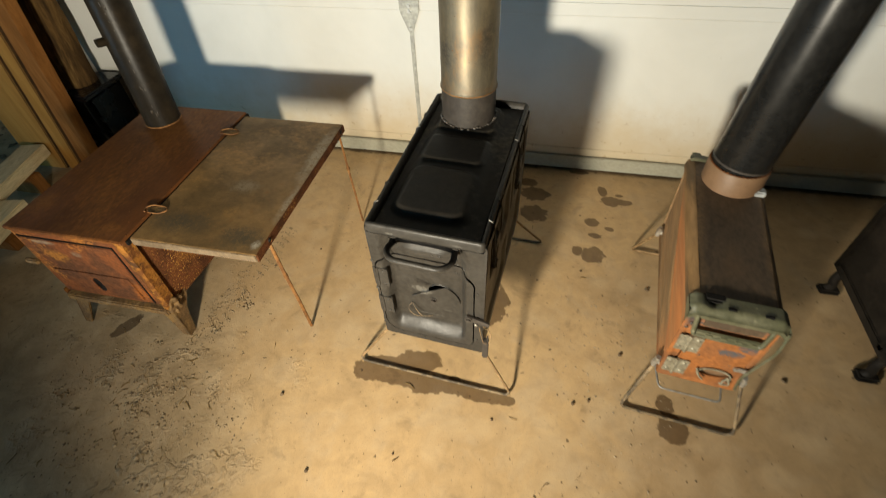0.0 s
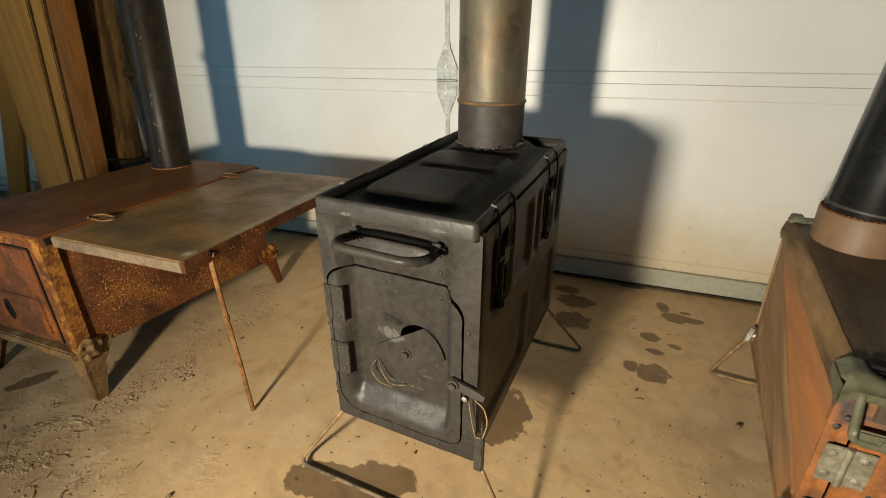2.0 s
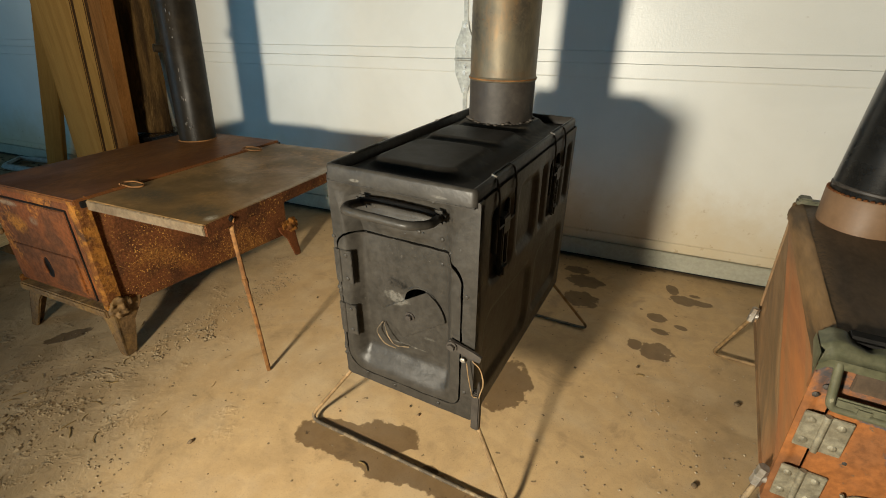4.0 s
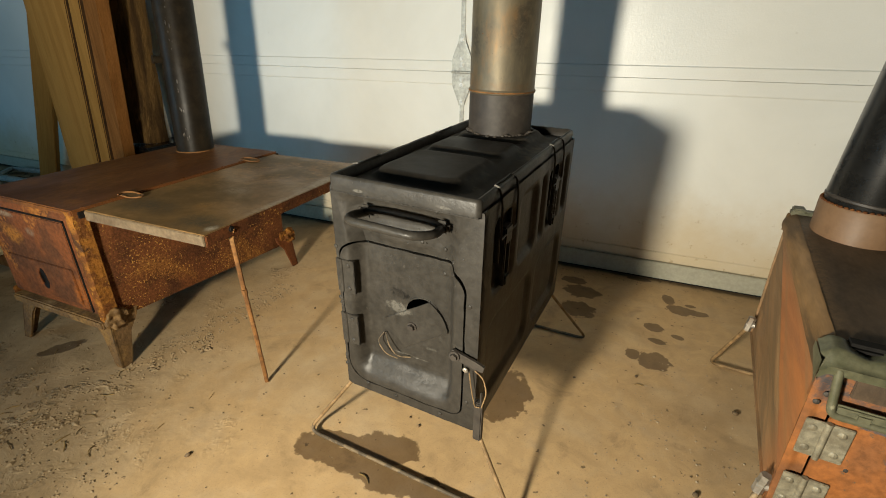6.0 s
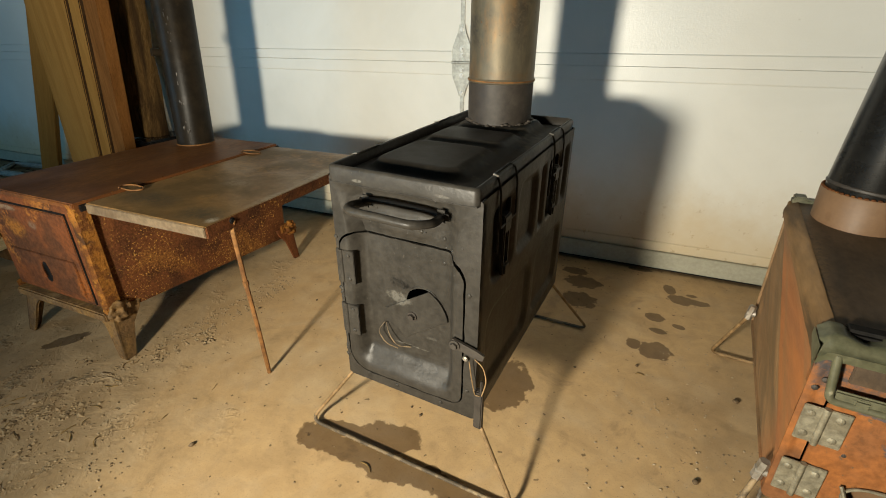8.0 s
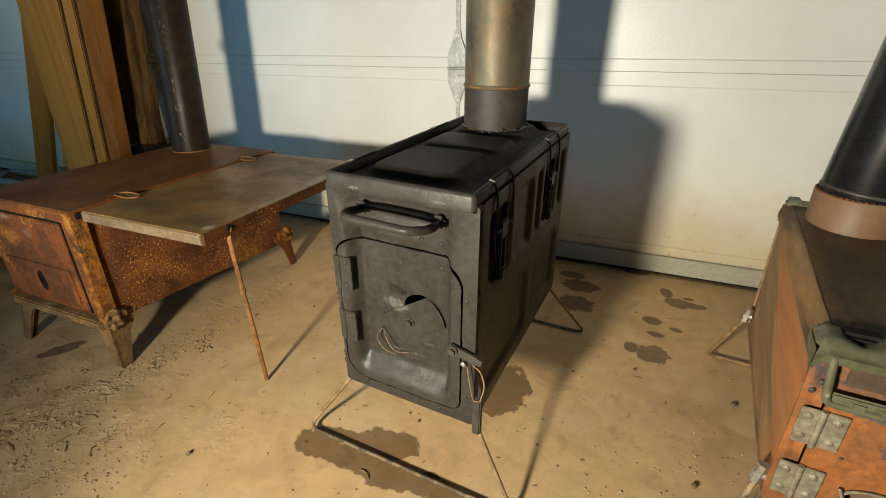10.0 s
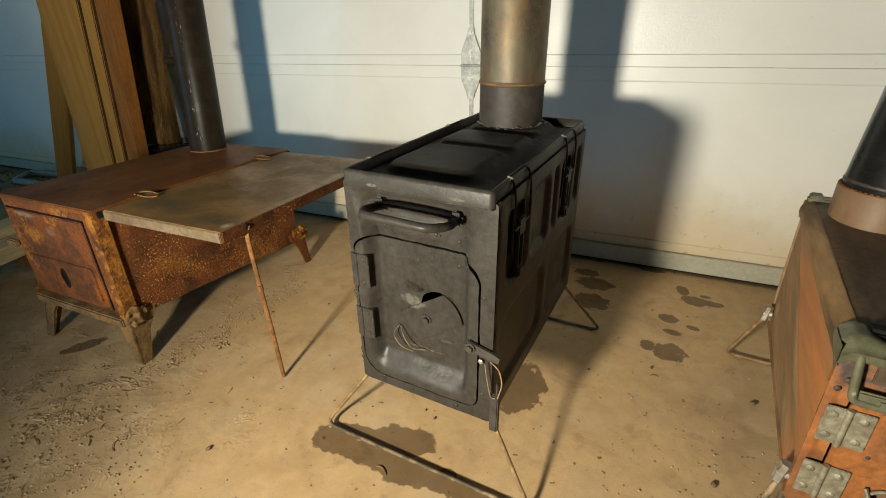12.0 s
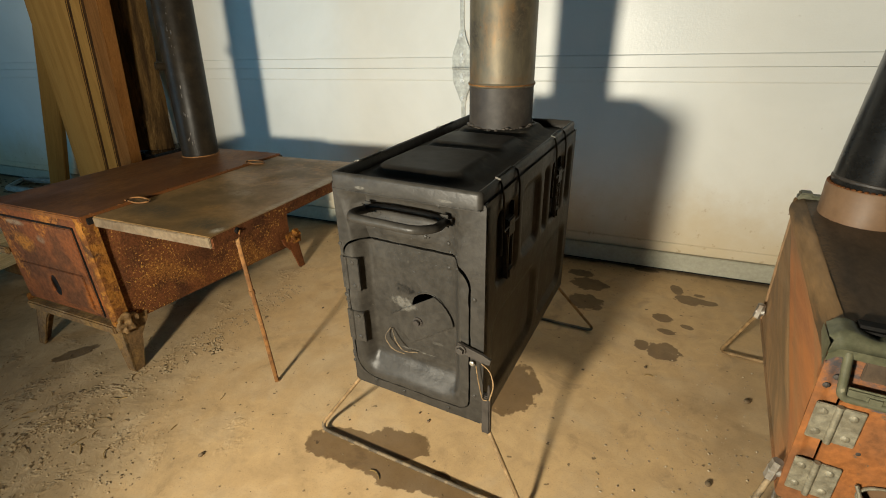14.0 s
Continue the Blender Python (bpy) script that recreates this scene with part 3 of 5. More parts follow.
def rect_outline(x0, x1, z0, z1, radii, per=10, side=14):
    """A closed outline with corner radii (bottom left, bottom right, top right, top left), evenly counted."""
    out = []
    corners = ((x0, z0, 180, radii[0]), (x1, z0, 270, radii[1]), (x1, z1, 0, radii[2]), (x0, z1, 90, radii[3]))
    for k, (x, z, a0, r) in enumerate(corners):
        cx, cz = x + (r if x == x0 else -r), z + (r if z == z0 else -r)
        arc = [(cx + r * math.cos(radians(a0 + 90 * i / per)), cz + r * math.sin(radians(a0 + 90 * i / per))) for i in range(per + 1)]
        if out:
            a, b = out[-1], arc[0]
            out += [(a[0] + (b[0] - a[0]) * i / side, a[1] + (b[1] - a[1]) * i / side) for i in range(1, side)]
        out += arc
    a, b = out[-1], out[0]
    return out + [(a[0] + (b[0] - a[0]) * i / side, a[1] + (b[1] - a[1]) * i / side) for i in range(1, side)]


def between(bm, outer, inner, rings, depth, thick, lip=True):
    """A sheet between two outlines of one count in x and z, with its relief, and rims of its thickness."""
    grid = []
    for j in range(rings + 1):
        f = j / rings
        grid.append([bm.verts.new((ax + (bx - ax) * f, depth(ax + (bx - ax) * f, az + (bz - az) * f), az + (bz - az) * f)) for (ax, az), (bx, bz) in zip(outer, inner)])
    n = len(outer)
    for a, b in zip(grid, grid[1:]):
        for k in range(n):
            bm.faces.new((a[k], a[(k + 1) % n], b[(k + 1) % n], b[k]))
    if lip:
        for ring in (grid[0], grid[-1]):
            back = [bm.verts.new(v.co + Vector((0, thick, 0))) for v in ring]
            for k in range(n):
                bm.faces.new((ring[k], ring[(k + 1) % n], back[(k + 1) % n], back[k]))
    return bm


# ---- the garage ----
WALL = 0.868
JOINT = 0.556


def room():
    bm = bmesh.new()
    rbox(bm, -4.1, 3.4, -4.6, 1.2, -0.12, 0.0, 0)
    tagged(part("floor", bm, CONCRETE), "dusty tan concrete garage floor with wet patches, dirt and some painted shade", "floor", kind="structure")
    # unseen ceiling and walls close the room, kept dark to limit bounce
    bm = bmesh.new()
    rbox(bm, -4.1, 3.4, -4.6, 1.2, 2.6, 2.7, 0)
    tagged(part("ceiling", bm, PLASTER), "plain dark boarded garage ceiling", "ceiling", kind="structure")
    for name, box in (("wall_south", (-4.1, 3.4, -4.7, -4.6, 0, 2.6)), ("wall_east", (3.4, 3.5, -4.6, 1.2, 0, 2.6)), ("wall_north", (1.7, 3.4, WALL + 0.05, 1.2, 0, 2.6)),
                      ("wall_north", (-4.1, -3.75, WALL + 0.05, 1.2, 0, 2.6)), ("wall_north", (-3.75, 1.7, WALL + 0.05, 1.2, 2.2, 2.6))):
        bm = bmesh.new()
        rbox(bm, *box, 0)
        tagged(part(name, bm, PLASTER), "plain dark boarded garage wall", "wall", kind="structure")
    # unseen west wall; its opening is assumed, to suit the daylight fill
    bm = bmesh.new()
    for box in ((-4.2, -4.1, -4.6, -4.45, 0, 2.6), (-4.2, -4.1, -2.15, 1.2, 0, 2.6), (-4.2, -4.1, -4.45, -2.15, 2.1, 2.6)):
        rbox(bm, *box, 0)
    tagged(part("wall_west", bm, PLASTER), "unseen dark garage wall with an opening added for the daylight fill", "wall", kind="structure")
    bm = bmesh.new()
    rbox(bm, -30, -4.2, -25, 25, -0.2, -0.05, 0)
    tagged(part("ground", bm, EARTH), "unseen earth ground added outside the west opening", "ground", kind="structure")


def door_section(z0, z1):
    """One section of the overhead door: a pressed sheet with a ridge along both joints."""
    bm = bmesh.new()
    ridge = 0.031
    prof = [(0.05, z0 + 0.0002), (-0.0016, z0 + 0.0002), (-0.003, z0 + 0.001), (-0.003, z0 + ridge - 0.003), (0.0, z0 + ridge), (0.0, z1 - ridge - 0.006), (-0.0025, z1 - ridge - 0.002),
            (-0.0025, z1 - 0.001), (-0.0013, z1 - 0.0002), (0.05, z1 - 0.0002)]
    xs = [-3.75 + 5.45 * k / 60 for k in range(61)]
    rows = [[bm.verts.new((x, WALL + y, z)) for y, z in prof] for x in xs]
    for a, b in zip(rows, rows[1:]):
        for k in range(len(prof)):
            q = (k + 1) % len(prof)
            bm.faces.new((a[k], a[q], b[q], b[k]))
    bm.faces.new(rows[0])
    bm.faces.new(rows[-1][::-1])
    return bm


def garage_door():
    door = thing("garage_door", "white sectional overhead garage door with a dirty lower edge", "garage door")
    door["kind"] = "structure"
    for z0, z1 in ((0.058, JOINT), (JOINT, 1.09), (1.09, 1.625), (1.625, 2.2)):
        part("door_section", door_section(z0, z1), DOOR_PAINT, door)
    # alloy retainer and rubber at the foot
    bm = bmesh.new()
    rbox(bm, -3.75, 1.7, WALL - 0.014, WALL + 0.05, 0.009, 0.058, 0.003)
    rbox(bm, -3.75, 1.7, WALL - 0.018, WALL - 0.006, 0.052, 0.062, 0.002)
    part("bottom_rail", bm, SEAL, door, "grey alloy bottom rail with dust")
    bm = bmesh.new()
    rbox(bm, -3.75, 1.7, WALL - 0.004, WALL + 0.045, 0.0, 0.016, 0.004)
    part("rubber_seal", bm, RUBBER_AND_GAP, door, "black rubber seal")
    # stiles and hinges
    for x in (-0.256, -1.75, -3.2, 1.25):
        bm = bmesh.new()
        for z0, z1 in ((0.10, JOINT - 0.065), (JOINT + 0.08, 1.04), (1.15, 1.58)):
            rbox(bm, x - 0.0065, x + 0.0065, WALL - 0.0035, WALL + 0.002, z0, z1, 0.001)
        part("stile", bm, DOOR_IRON, door, "narrow galvanised strip")
        for z in (JOINT, 1.09, 1.625):
            h = part("hinge", hinge_leaf(x, z, 1), DOOR_IRON, door, "galvanised steel hinge")
            part("lower_leaf", hinge_leaf(x, z, -1), DOOR_IRON, h)
            bm = bmesh.new()
            tube(bm, [(x - 0.030, WALL - 0.011, z), (x + 0.030, WALL - 0.011, z)], 0.0036, 10)
            smooth(part("knuckle", bm, DOOR_IRON, h))
            for dz in (0.020, 0.036, -0.020, -0.036, -0.084, 0.088):
                part("bolt_head", bolt(bmesh.new(), (x, WALL - 0.0085, z + dz), 0.0045, 0.0045), GALVANISED, h)


def hinge_leaf(x, z, s):
    bm = bmesh.new()
    top = 0.100 if s > 0 else 0.094
    out = [(-0.031, 0.003), (0.031, 0.003), (0.031, 0.032), (0.028, 0.042), (0.011, 0.080), (0.009, top), (-0.009, top), (-0.011, 0.080), (-0.028, 0.042), (-0.031, 0.032)]
    prism(bm, [(x + a, z + s * b) for a, b in (out if s > 0 else out[::-1])], WALL - 0.0085, WALL - 0.0045)
    bmesh.ops.bevel(bm, geom=[e for e in bm.edges if all(v.co.y < WALL - 0.008 for v in e.verts)], offset=0.0012, segments=2, affect="EDGES")
    return bm


# ---- the black stove made from a large ammunition box ----
CAN_HALF, CAN_DEEP, CAN_FOOT, CAN_TOP = 0.109, 0.443, 0.127, 0.468


def front_relief(x, z):
    """Depth of the pressed front end, inwards positive."""
    d = 0.021 * min(plateau(x, z, -0.090, 0.076, 0.150, 0.50, 0.018), ramp(z, 0.150, 0.192), 1 - ramp(z, 0.446, 0.462))
    d -= 0.0055 * plateau(x, z, -0.052, 0.034, 0.392, 0.420, 0.0045)
    d += 0.0012 * noise.noise((x * 18, 0.3, z * 18)) * plateau(x, z, -0.09, 0.08, 0.14, 0.46, 0.02)
    return d + 0.0009 * noise.noise((x * 38, 0.7, z * 38))


def side_relief(y, z):
    d = 0.0
    for y0, y1 in ((0.034, 0.124), (0.136, 0.226), (0.242, 0.274), (0.284, 0.372), (0.384, 0.424)):
        d += 0.007 * plateau(y, z, y0, y1, 0.332, 0.446, 0.010)
    for y0, y1 in ((0.028, 0.232), (0.25, 0.42)):
        d += 0.007 * plateau(y, z, y0, y1, 0.152, 0.292, 0.012)
    return d


def lid_height(x, y):
    z = 0.001
    # one long raised bed with two pads and a seat for the flue
    z += 0.0065 * plateau(x, y, -0.086, 0.074, 0.020, 0.440, 0.022)
    z += 0.0068 * max(plateau(x, y, -0.080, 0.062, 0.026, 0.182, 0.016), plateau(x, y, -0.078, 0.060, 0.190, 0.298, 0.014), plateau(x, y, -0.078, 0.06, 0.308, 0.437, 0.012))
    z += 0.0012 * noise.noise((x * 14, y * 14, 0.5))
    return z


def ragged(outline, amount, seed):
    """The outline with a torch-cut wobble."""
    return [(x + amount * noise.noise((x * 55, z * 55, seed)), z + amount * noise.noise((x * 55, z * 55, seed + 7))) for x, z in outline]


def box_stove():
    st = thing("box_stove", "matt black ammunition-box wood stove on bent wire skids", "stove", pose(-0.0045, -0.003, 0, 1.2, 1.0, -4) @ Matrix.Diagonal((1.035, 1, 1, 1)))
    # body: back, bottom and the pressed sides
    bm = bmesh.new()
    for s in (-1, 1):
        relief(bm, 90, 60, lambda u, v: Vector((s * (CAN_HALF - side_relief(u * CAN_DEEP, CAN_FOOT + v * (CAN_TOP - CAN_FOOT))), u * CAN_DEEP, CAN_FOOT + v * (CAN_TOP - CAN_FOOT))))
    rbox(bm, -CAN_HALF + 0.001, CAN_HALF - 0.001, CAN_DEEP - 0.004, CAN_DEEP, CAN_FOOT, CAN_TOP, 0.001)
    rbox(bm, -CAN_HALF + 0.001, CAN_HALF - 0.001, 0.002, CAN_DEEP, CAN_FOOT, CAN_FOOT + 0.004, 0.001)
    body = smooth(part("body", bm, BLACK, st), 50)
    # front end frame round the door
    outer = rect_outline(-CAN_HALF, CAN_HALF, CAN_FOOT - 0.002, CAN_TOP - 0.001, (0.008, 0.006, 0.004, 0.004))
    gap = ragged(rect_outline(-0.1040, 0.0900, 0.1415, 0.3840, (0.035, 0.018, 0.034, 0.022)), 0.0016, 1)
    lip = ragged(rect_outline(-0.1018, 0.0876, 0.1440, 0.3812, (0.035, 0.018, 0.034, 0.022)), 0.0012, 3)
    hole = [(0.018 + 0.0265 * math.cos(a), 0.287 + 0.0265 * math.sin(a)) for a in (math.atan2(z - 0.287, x - 0.018) for x, z in lip)]
    bm = bmesh.new()
    between(bm, outer, gap, 14, front_relief, 0.012)
    smooth(part("front_frame", bm, BLACK, st), 45)
    bm = bmesh.new()
    between(bm, lip, hole, 26, lambda x, z: front_relief(x, z) - 0.0008, 0.004)
    door = smooth(part("fire_door", bm, BLACK, st, "black door cut from the box end, closed"), 45)
    # draught plate that swings over the air hole
    bm = bmesh.new()
    arc = [(0.056 * math.cos(radians(a)), 0.056 * math.sin(radians(a))) for a in range(-29, 30, 6)]
    prism(bm, [(-0.037, -0.0270)] + arc + [(-0.037, 0.0270)], -0.0015, 0.0015)
    bmesh.ops.bevel(bm, geom=list(bm.edges), offset=0.0006, segments=1, affect="EDGES")
    bmesh.ops.transform(bm, matrix=pose(0.002, 0.0172, 0.264, 0, -36, 0), verts=bm.verts)
    plate = part("draught_plate", bm, BLACK, door)
    bm = bmesh.new()
    bolt(bm, (0.002, 0.0155, 0.264), 0.0052, 0.006)
    part("pivot_bolt", bm, COLLAR, door)
    bm = bmesh.new()
    tube(bm, [(0.018 + 0.0275 * math.cos(radians(q)), 0.0195, 0.287 + 0.0275 * math.sin(radians(q))) for q in range(40, 141, 10)], 0.0014, 6, 1, 0.6)
    part("hole_burr", bm, BLACK, door)
    bm = bmesh.new()
    tube(bm, rounded([(-0.046, 0.016, 0.238), (-0.054, 0.008, 0.224), (-0.040, 0.006, 0.206), (-0.024, 0.014, 0.197)], 0.012), 0.0009, 6)
    tube(bm, rounded([(-0.044, 0.016, 0.238), (-0.034, 0.008, 0.222), (-0.020, 0.006, 0.208), (-0.002, 0.016, 0.206)], 0.012), 0.0009, 6)
    smooth(part("wire_pull", bm, ROD, door, "thin twisted wire pull"))
    # bail handle
    bm = bmesh.new()
    tube(bm, rounded([(-0.060, 0.012, 0.432), (-0.067, -0.016, 0.436), (-0.052, -0.041, 0.4405), (0.040, -0.042, 0.4395), (0.055, -0.018, 0.4355), (0.050, 0.012, 0.432)], 0.016, 6), 0.0056, 12)
    h = smooth(part("bail_handle", bm, BLACK, st, "black steel bail handle"))
    bm = bmesh.new()
    tube(bm, rounded([(-0.064, -0.004, 0.432), (-0.058, 0.009, 0.4365), (-0.030, 0.011, 0.4385), (0.030, 0.011, 0.4375), (0.049, 0.009, 0.4355), (0.053, -0.004, 0.432)], 0.012, 5), 0.0042, 12)
    # near-black colour paints the shade seen behind the handle
    smooth(part("upper_bar", bm, RUBBER_AND_GAP, h, "upper bar of the handle, coloured black for shade"))
    for x in (-0.061, 0.051):
        bm = bmesh.new()
        rbox(bm, x - 0.010, x + 0.010, 0.004, 0.016, 0.425, 0.443, 0.005)
        part("handle_lug", bm, BLACK, h)
    # door hinges
    for z in (0.330, 0.238):
        bm = bmesh.new()
        rbox(bm, -0.0985, -0.0795, -0.0026, 0.003, z - 0.027, z + 0.027, 0.0007)
        hg = part("hinge", bm, BLACK, st)
        for zz in (z - 0.019, z + 0.019):
            part("rivet", rivet(bmesh.new(), (-0.089, -0.0026, zz), 0.0036), BLACK, hg)
        bm = bmesh.new()
        tube(bm, [(-0.1010, -0.0015, z - 0.027), (-0.1010, -0.0015, z + 0.027)], 0.0029, 10)
        smooth(part("knuckle", bm, BLACK, hg))
        bm = bmesh.new()
        rbox(bm, -0.1098, -0.1035, -0.0022, 0.002, z - 0.027, z + 0.027, 0.0007)
        part("outer_leaf", bm, BLACK, hg)
    # bolts and weld spatter over the front
    for x, z in ((0.095, 0.336), (0.096, 0.175), (0.062, 0.398), (0.050, 0.398), (0.020, 0.405), (0.050, 0.362), (-0.020, 0.1345), (-0.070, 0.139), (0.055, 0.134), (-0.108, 0.375), (-0.1085, 0.29), (-0.108, 0.165)):
        part("rivet", rivet(bmesh.new(), (x, front_relief(x, z), z), 0.0034), BLACK, st)
    bm = bmesh.new()
    rng = random.Random(4)
    for k in range(16):
        rivet(bm, (-0.1075 + rng.uniform(-0.0012, 0.0012), 0.0, rng.uniform(0.16, 0.385)), rng.uniform(0.0018, 0.0034))
    for k in range(70):
        x, z = rng.uniform(-0.07, 0.085), rng.uniform(0.388, 0.455) if k < 24 else rng.gauss(0.366, 0.016) if k < 60 else rng.uniform(0.16, 0.35)
        rivet(bm, (x, front_relief(x, z) + 0.0002, z), rng.uniform(0.0008, 0.0027))
    tagged(part("weld_spatter", bm, BLACK, st), kind="stuff")
    # door latch with its hasp, wire and tab
    bm = bmesh.new()
    prism(bm, [(-0.008, -0.0065), (0.033, -0.0055), (0.040, -0.004), (0.040, 0.005), (0.029, 0.007), (-0.008, 0.0075)], -0.002, 0.002, pose(0.082, -0.006, 0.258, 0, 14, 0))
    lt = part("latch", bm, COLLAR, st, "grey steel turn latch")
    part("latch_bolt", bolt(bmesh.new(), (0.080, -0.009, 0.258), 0.0054, 0.005), COLLAR, lt)
    part("rivet", rivet(bmesh.new(), (0.094, -0.004, 0.236), 0.0042), BARE, lt)
    bm = bmesh.new()
    tube(bm, rounded([(0.110, -0.010, 0.246), (0.122, -0.010, 0.238), (0.128, -0.009, 0.214), (0.122, -0.010, 0.186)], 0.014), 0.0009, 6)
    tube(bm, rounded([(0.102, -0.009, 0.238), (0.106, -0.009, 0.21), (0.112, -0.009, 0.182), (0.119, -0.009, 0.184)], 0.012), 0.0008, 6)
    smooth(part("latch_wire", bm, TAN_ROD, lt, "thin bent wire"))
    bm = bmesh.new()
    rbox(bm, 0.1095, 0.1215, -0.006, 0.004, 0.116, 0.187, 0.0015)
    rbox(bm, 0.118, 0.121, -0.007, -0.003, 0.18, 0.208, 0.001)
    part("latch_tab", bm, COLLAR, lt, "grey steel tab")
    # lid with a raised rim and two pressed fields
    bm = bmesh.new()
    lx, ly0, ly1, z0 = 0.1055, -0.0060, 0.447, 0.467
    relief(bm, 56, 110, lambda u, v: Vector((-lx + 0.012 + u * 2 * (lx - 0.012), ly0 + 0.012 + v * (ly1 - ly0 - 0.024), z0 + 0.002 + lid_height(-lx + 0.012 + u * 2 * (lx - 0.012), ly0 + v * (ly1 - ly0)))))
    lid = smooth(part("lid", bm, BLACK_TOP, st, "black pressed steel lid"), 60)
    bm = bmesh.new()
    prof = [(0.0, -0.006), (-0.0004, 0.012), (0.0012, 0.0156), (0.0040, 0.0165), (0.0072, 0.0150), (0.0095, 0.004), (0.0122, -0.006)]
    loops = []
    for ins, up in prof:
        inner = rect_outline(-lx + ins, lx - ins, ly0 + ins, ly1 - ins, tuple(max(0.0015, q - ins) for q in (0.007, 0.007, 0.012, 0.012)), 6, 16)
        loops.append([bm.verts.new((x, y, z0 + up + 0.0006 * noise.noise((x * 30, y * 30, 1.0)))) for x, y in inner])
    for a, b in zip(loops, loops[1:]):
        for k in range(len(a)):
            bm.faces.new((a[k], a[(k + 1) % len(a)], b[(k + 1) % len(a)], b[k]))
    smooth(part("lid_rim", bm, BLACK, lid), 60)
    # bent joint along the lid's front edge
    bm = bmesh.new()
    rbox(bm, -0.1045, 0.1045, -0.0072, -0.001, 0.4600, 0.4622, 0.0008)
    part("lid_bead", bm, BLACK, lid)
    # lid clamps, two on each long side
    for s in (-1, 1):
        for y in (0.080, 0.326):
            bm = bmesh.new()
            tube(bm, rounded([(s * 0.1125, y - 0.029, 0.414), (s * 0.1115, y - 0.030, 0.462), (s * 0.1070, y - 0.030, 0.4815), (s * 0.099, y - 0.028, 0.4838), (s * 0.099, y + 0.028, 0.4838),
                              (s * 0.1070, y + 0.030, 0.4815), (s * 0.1115, y + 0.030, 0.462), (s * 0.1125, y + 0.029, 0.414), (s * 0.1125, y - 0.029, 0.414)], 0.007, 4), 0.0014, 8)
            c = smooth(part("lid_clamp", bm, BLACK, st))
            bm = bmesh.new()
            rbox(bm, min(s * 0.103, s * 0.1135), max(s * 0.103, s * 0.1135), y - 0.013, y + 0.013, 0.398, 0.424, 0.002)
            rbox(bm, min(s * 0.105, s * 0.1125), max(s * 0.105, s * 0.1125), y - 0.011, y - 0.005, 0.345, 0.404, 0.0015)
            rbox(bm, min(s * 0.105, s * 0.1125), max(s * 0.105, s * 0.1125), y + 0.005, y + 0.011, 0.345, 0.404, 0.0015)
            rbox(bm, min(s * 0.105, s * 0.1155), max(s * 0.105, s * 0.1155), y - 0.010, y + 0.010, 0.334, 0.352, 0.003)
            part("lever", bm, BLACK, c)
            for dy in (-0.021, 0.021):
                bm = bmesh.new()
                rbox(bm, min(s * 0.100, s * 0.108), max(s * 0.100, s * 0.108), y + dy - 0.0025, y + dy + 0.0025, 0.375, 0.44, 0.001)
                part("guard", bm, BLACK, c)
            bm = bmesh.new()
            tube(bm, [(s * 0.1065, y - 0.0298, 0.4828), (s * 0.0995, y - 0.0282, 0.4846)], 0.0012, 6)
            part("worn_wire", bm, BARE, c, "scuffed bright wire end")
    for n, y, root in (("front_skid", -0.027, 0.012), ("rear_skid", 0.487, 0.43)):
        bm = bmesh.new()
        low = [0.0040 - y * math.sin(radians(1.2)) + x * math.sin(radians(1.0)) for x in (-0.187, 0.187)]
        run = rounded([(-0.104, root, CAN_FOOT + 0.002), (-0.187, y, low[0]), (0.187, y, low[1]), (0.104, root, CAN_FOOT + 0.002)], 0.024, 6)
        tube(bm, run[2:-2], 0.0033, 10)
        sk = smooth(part(n, bm, ROD, st, "dark steel rod skid bent at both ends"))
        for pts in (run[:3], run[-3:]):
            smooth(part("skid_leg", tube(bmesh.new(), pts, 0.0031, 10), TAN_ROD, sk, "dusty tan rod leg"))
    # flue collar and pipe
    c = (-0.0135, 0.371, 0)
    bm = bmesh.new()
    lathe(bm, [(0.0556, 0.468), (0.0562, 0.476), (0.0562, 0.5535), (0.0540, 0.5535), (0.0540, 0.468)], 56, c)
    smooth(part("flue_collar", bm, COLLAR, st, "dark grey welded flue collar"), 50)
    rng = random.Random(9)
    beads = [rng.uniform(-0.0012, 0.0026) for _ in range(57)]
    bm = bmesh.new()
    for k in range(56):
        a = 2 * math.pi * k / 56
        rivet(bm, (c[0] + 0.0576 * math.cos(a), c[1] + 0.0576 * math.sin(a), 0.4695 + lid_height(c[0] + 0.0576 * math.cos(a), c[1] + 0.0576 * math.sin(a)) + beads[k]), 0.0034 + 0.5 * beads[k], "z")
    tagged(smooth(part("weld_bead", bm, WELD, st, "rough bare weld bead")), kind="stuff")
    bm = bmesh.new()
    lathe(bm, [(0.0566, 0.5515), (0.0580, 0.553), (0.0580, 0.557), (0.0566, 0.5585), (0.0561, 0.560), (0.0557, 1.35), (0.0545, 1.35), (0.0545, 0.5515)], 64, c, True)
    pipe = smooth(part("flue_pipe", bm, TINTED, st, "heat-tinted bare steel flue pipe with a rusty joint"), 50)
    bm = bmesh.new()
    lathe(bm, [(0.0572, 0.5535), (0.0585, 0.5545), (0.0585, 0.5562), (0.0572, 0.5572)], 64, c, True)
    smooth(part("joint_bead", bm, RUSTY_ROD, pipe, "rusty joint bead"))
    bm = bmesh.new()
    rng = random.Random(2)
    for k in range(22):
        a = radians(rng.uniform(-118, -92))
        rivet(bm, (c[0] + 0.0560 * math.cos(a), c[1] + 0.0560 * math.sin(a), rng.uniform(0.56, 1.2)), rng.uniform(0.0006, 0.0015))
    tagged(part("seam_pits", bm, RUST_SIDE, pipe), kind="stuff")
    return st


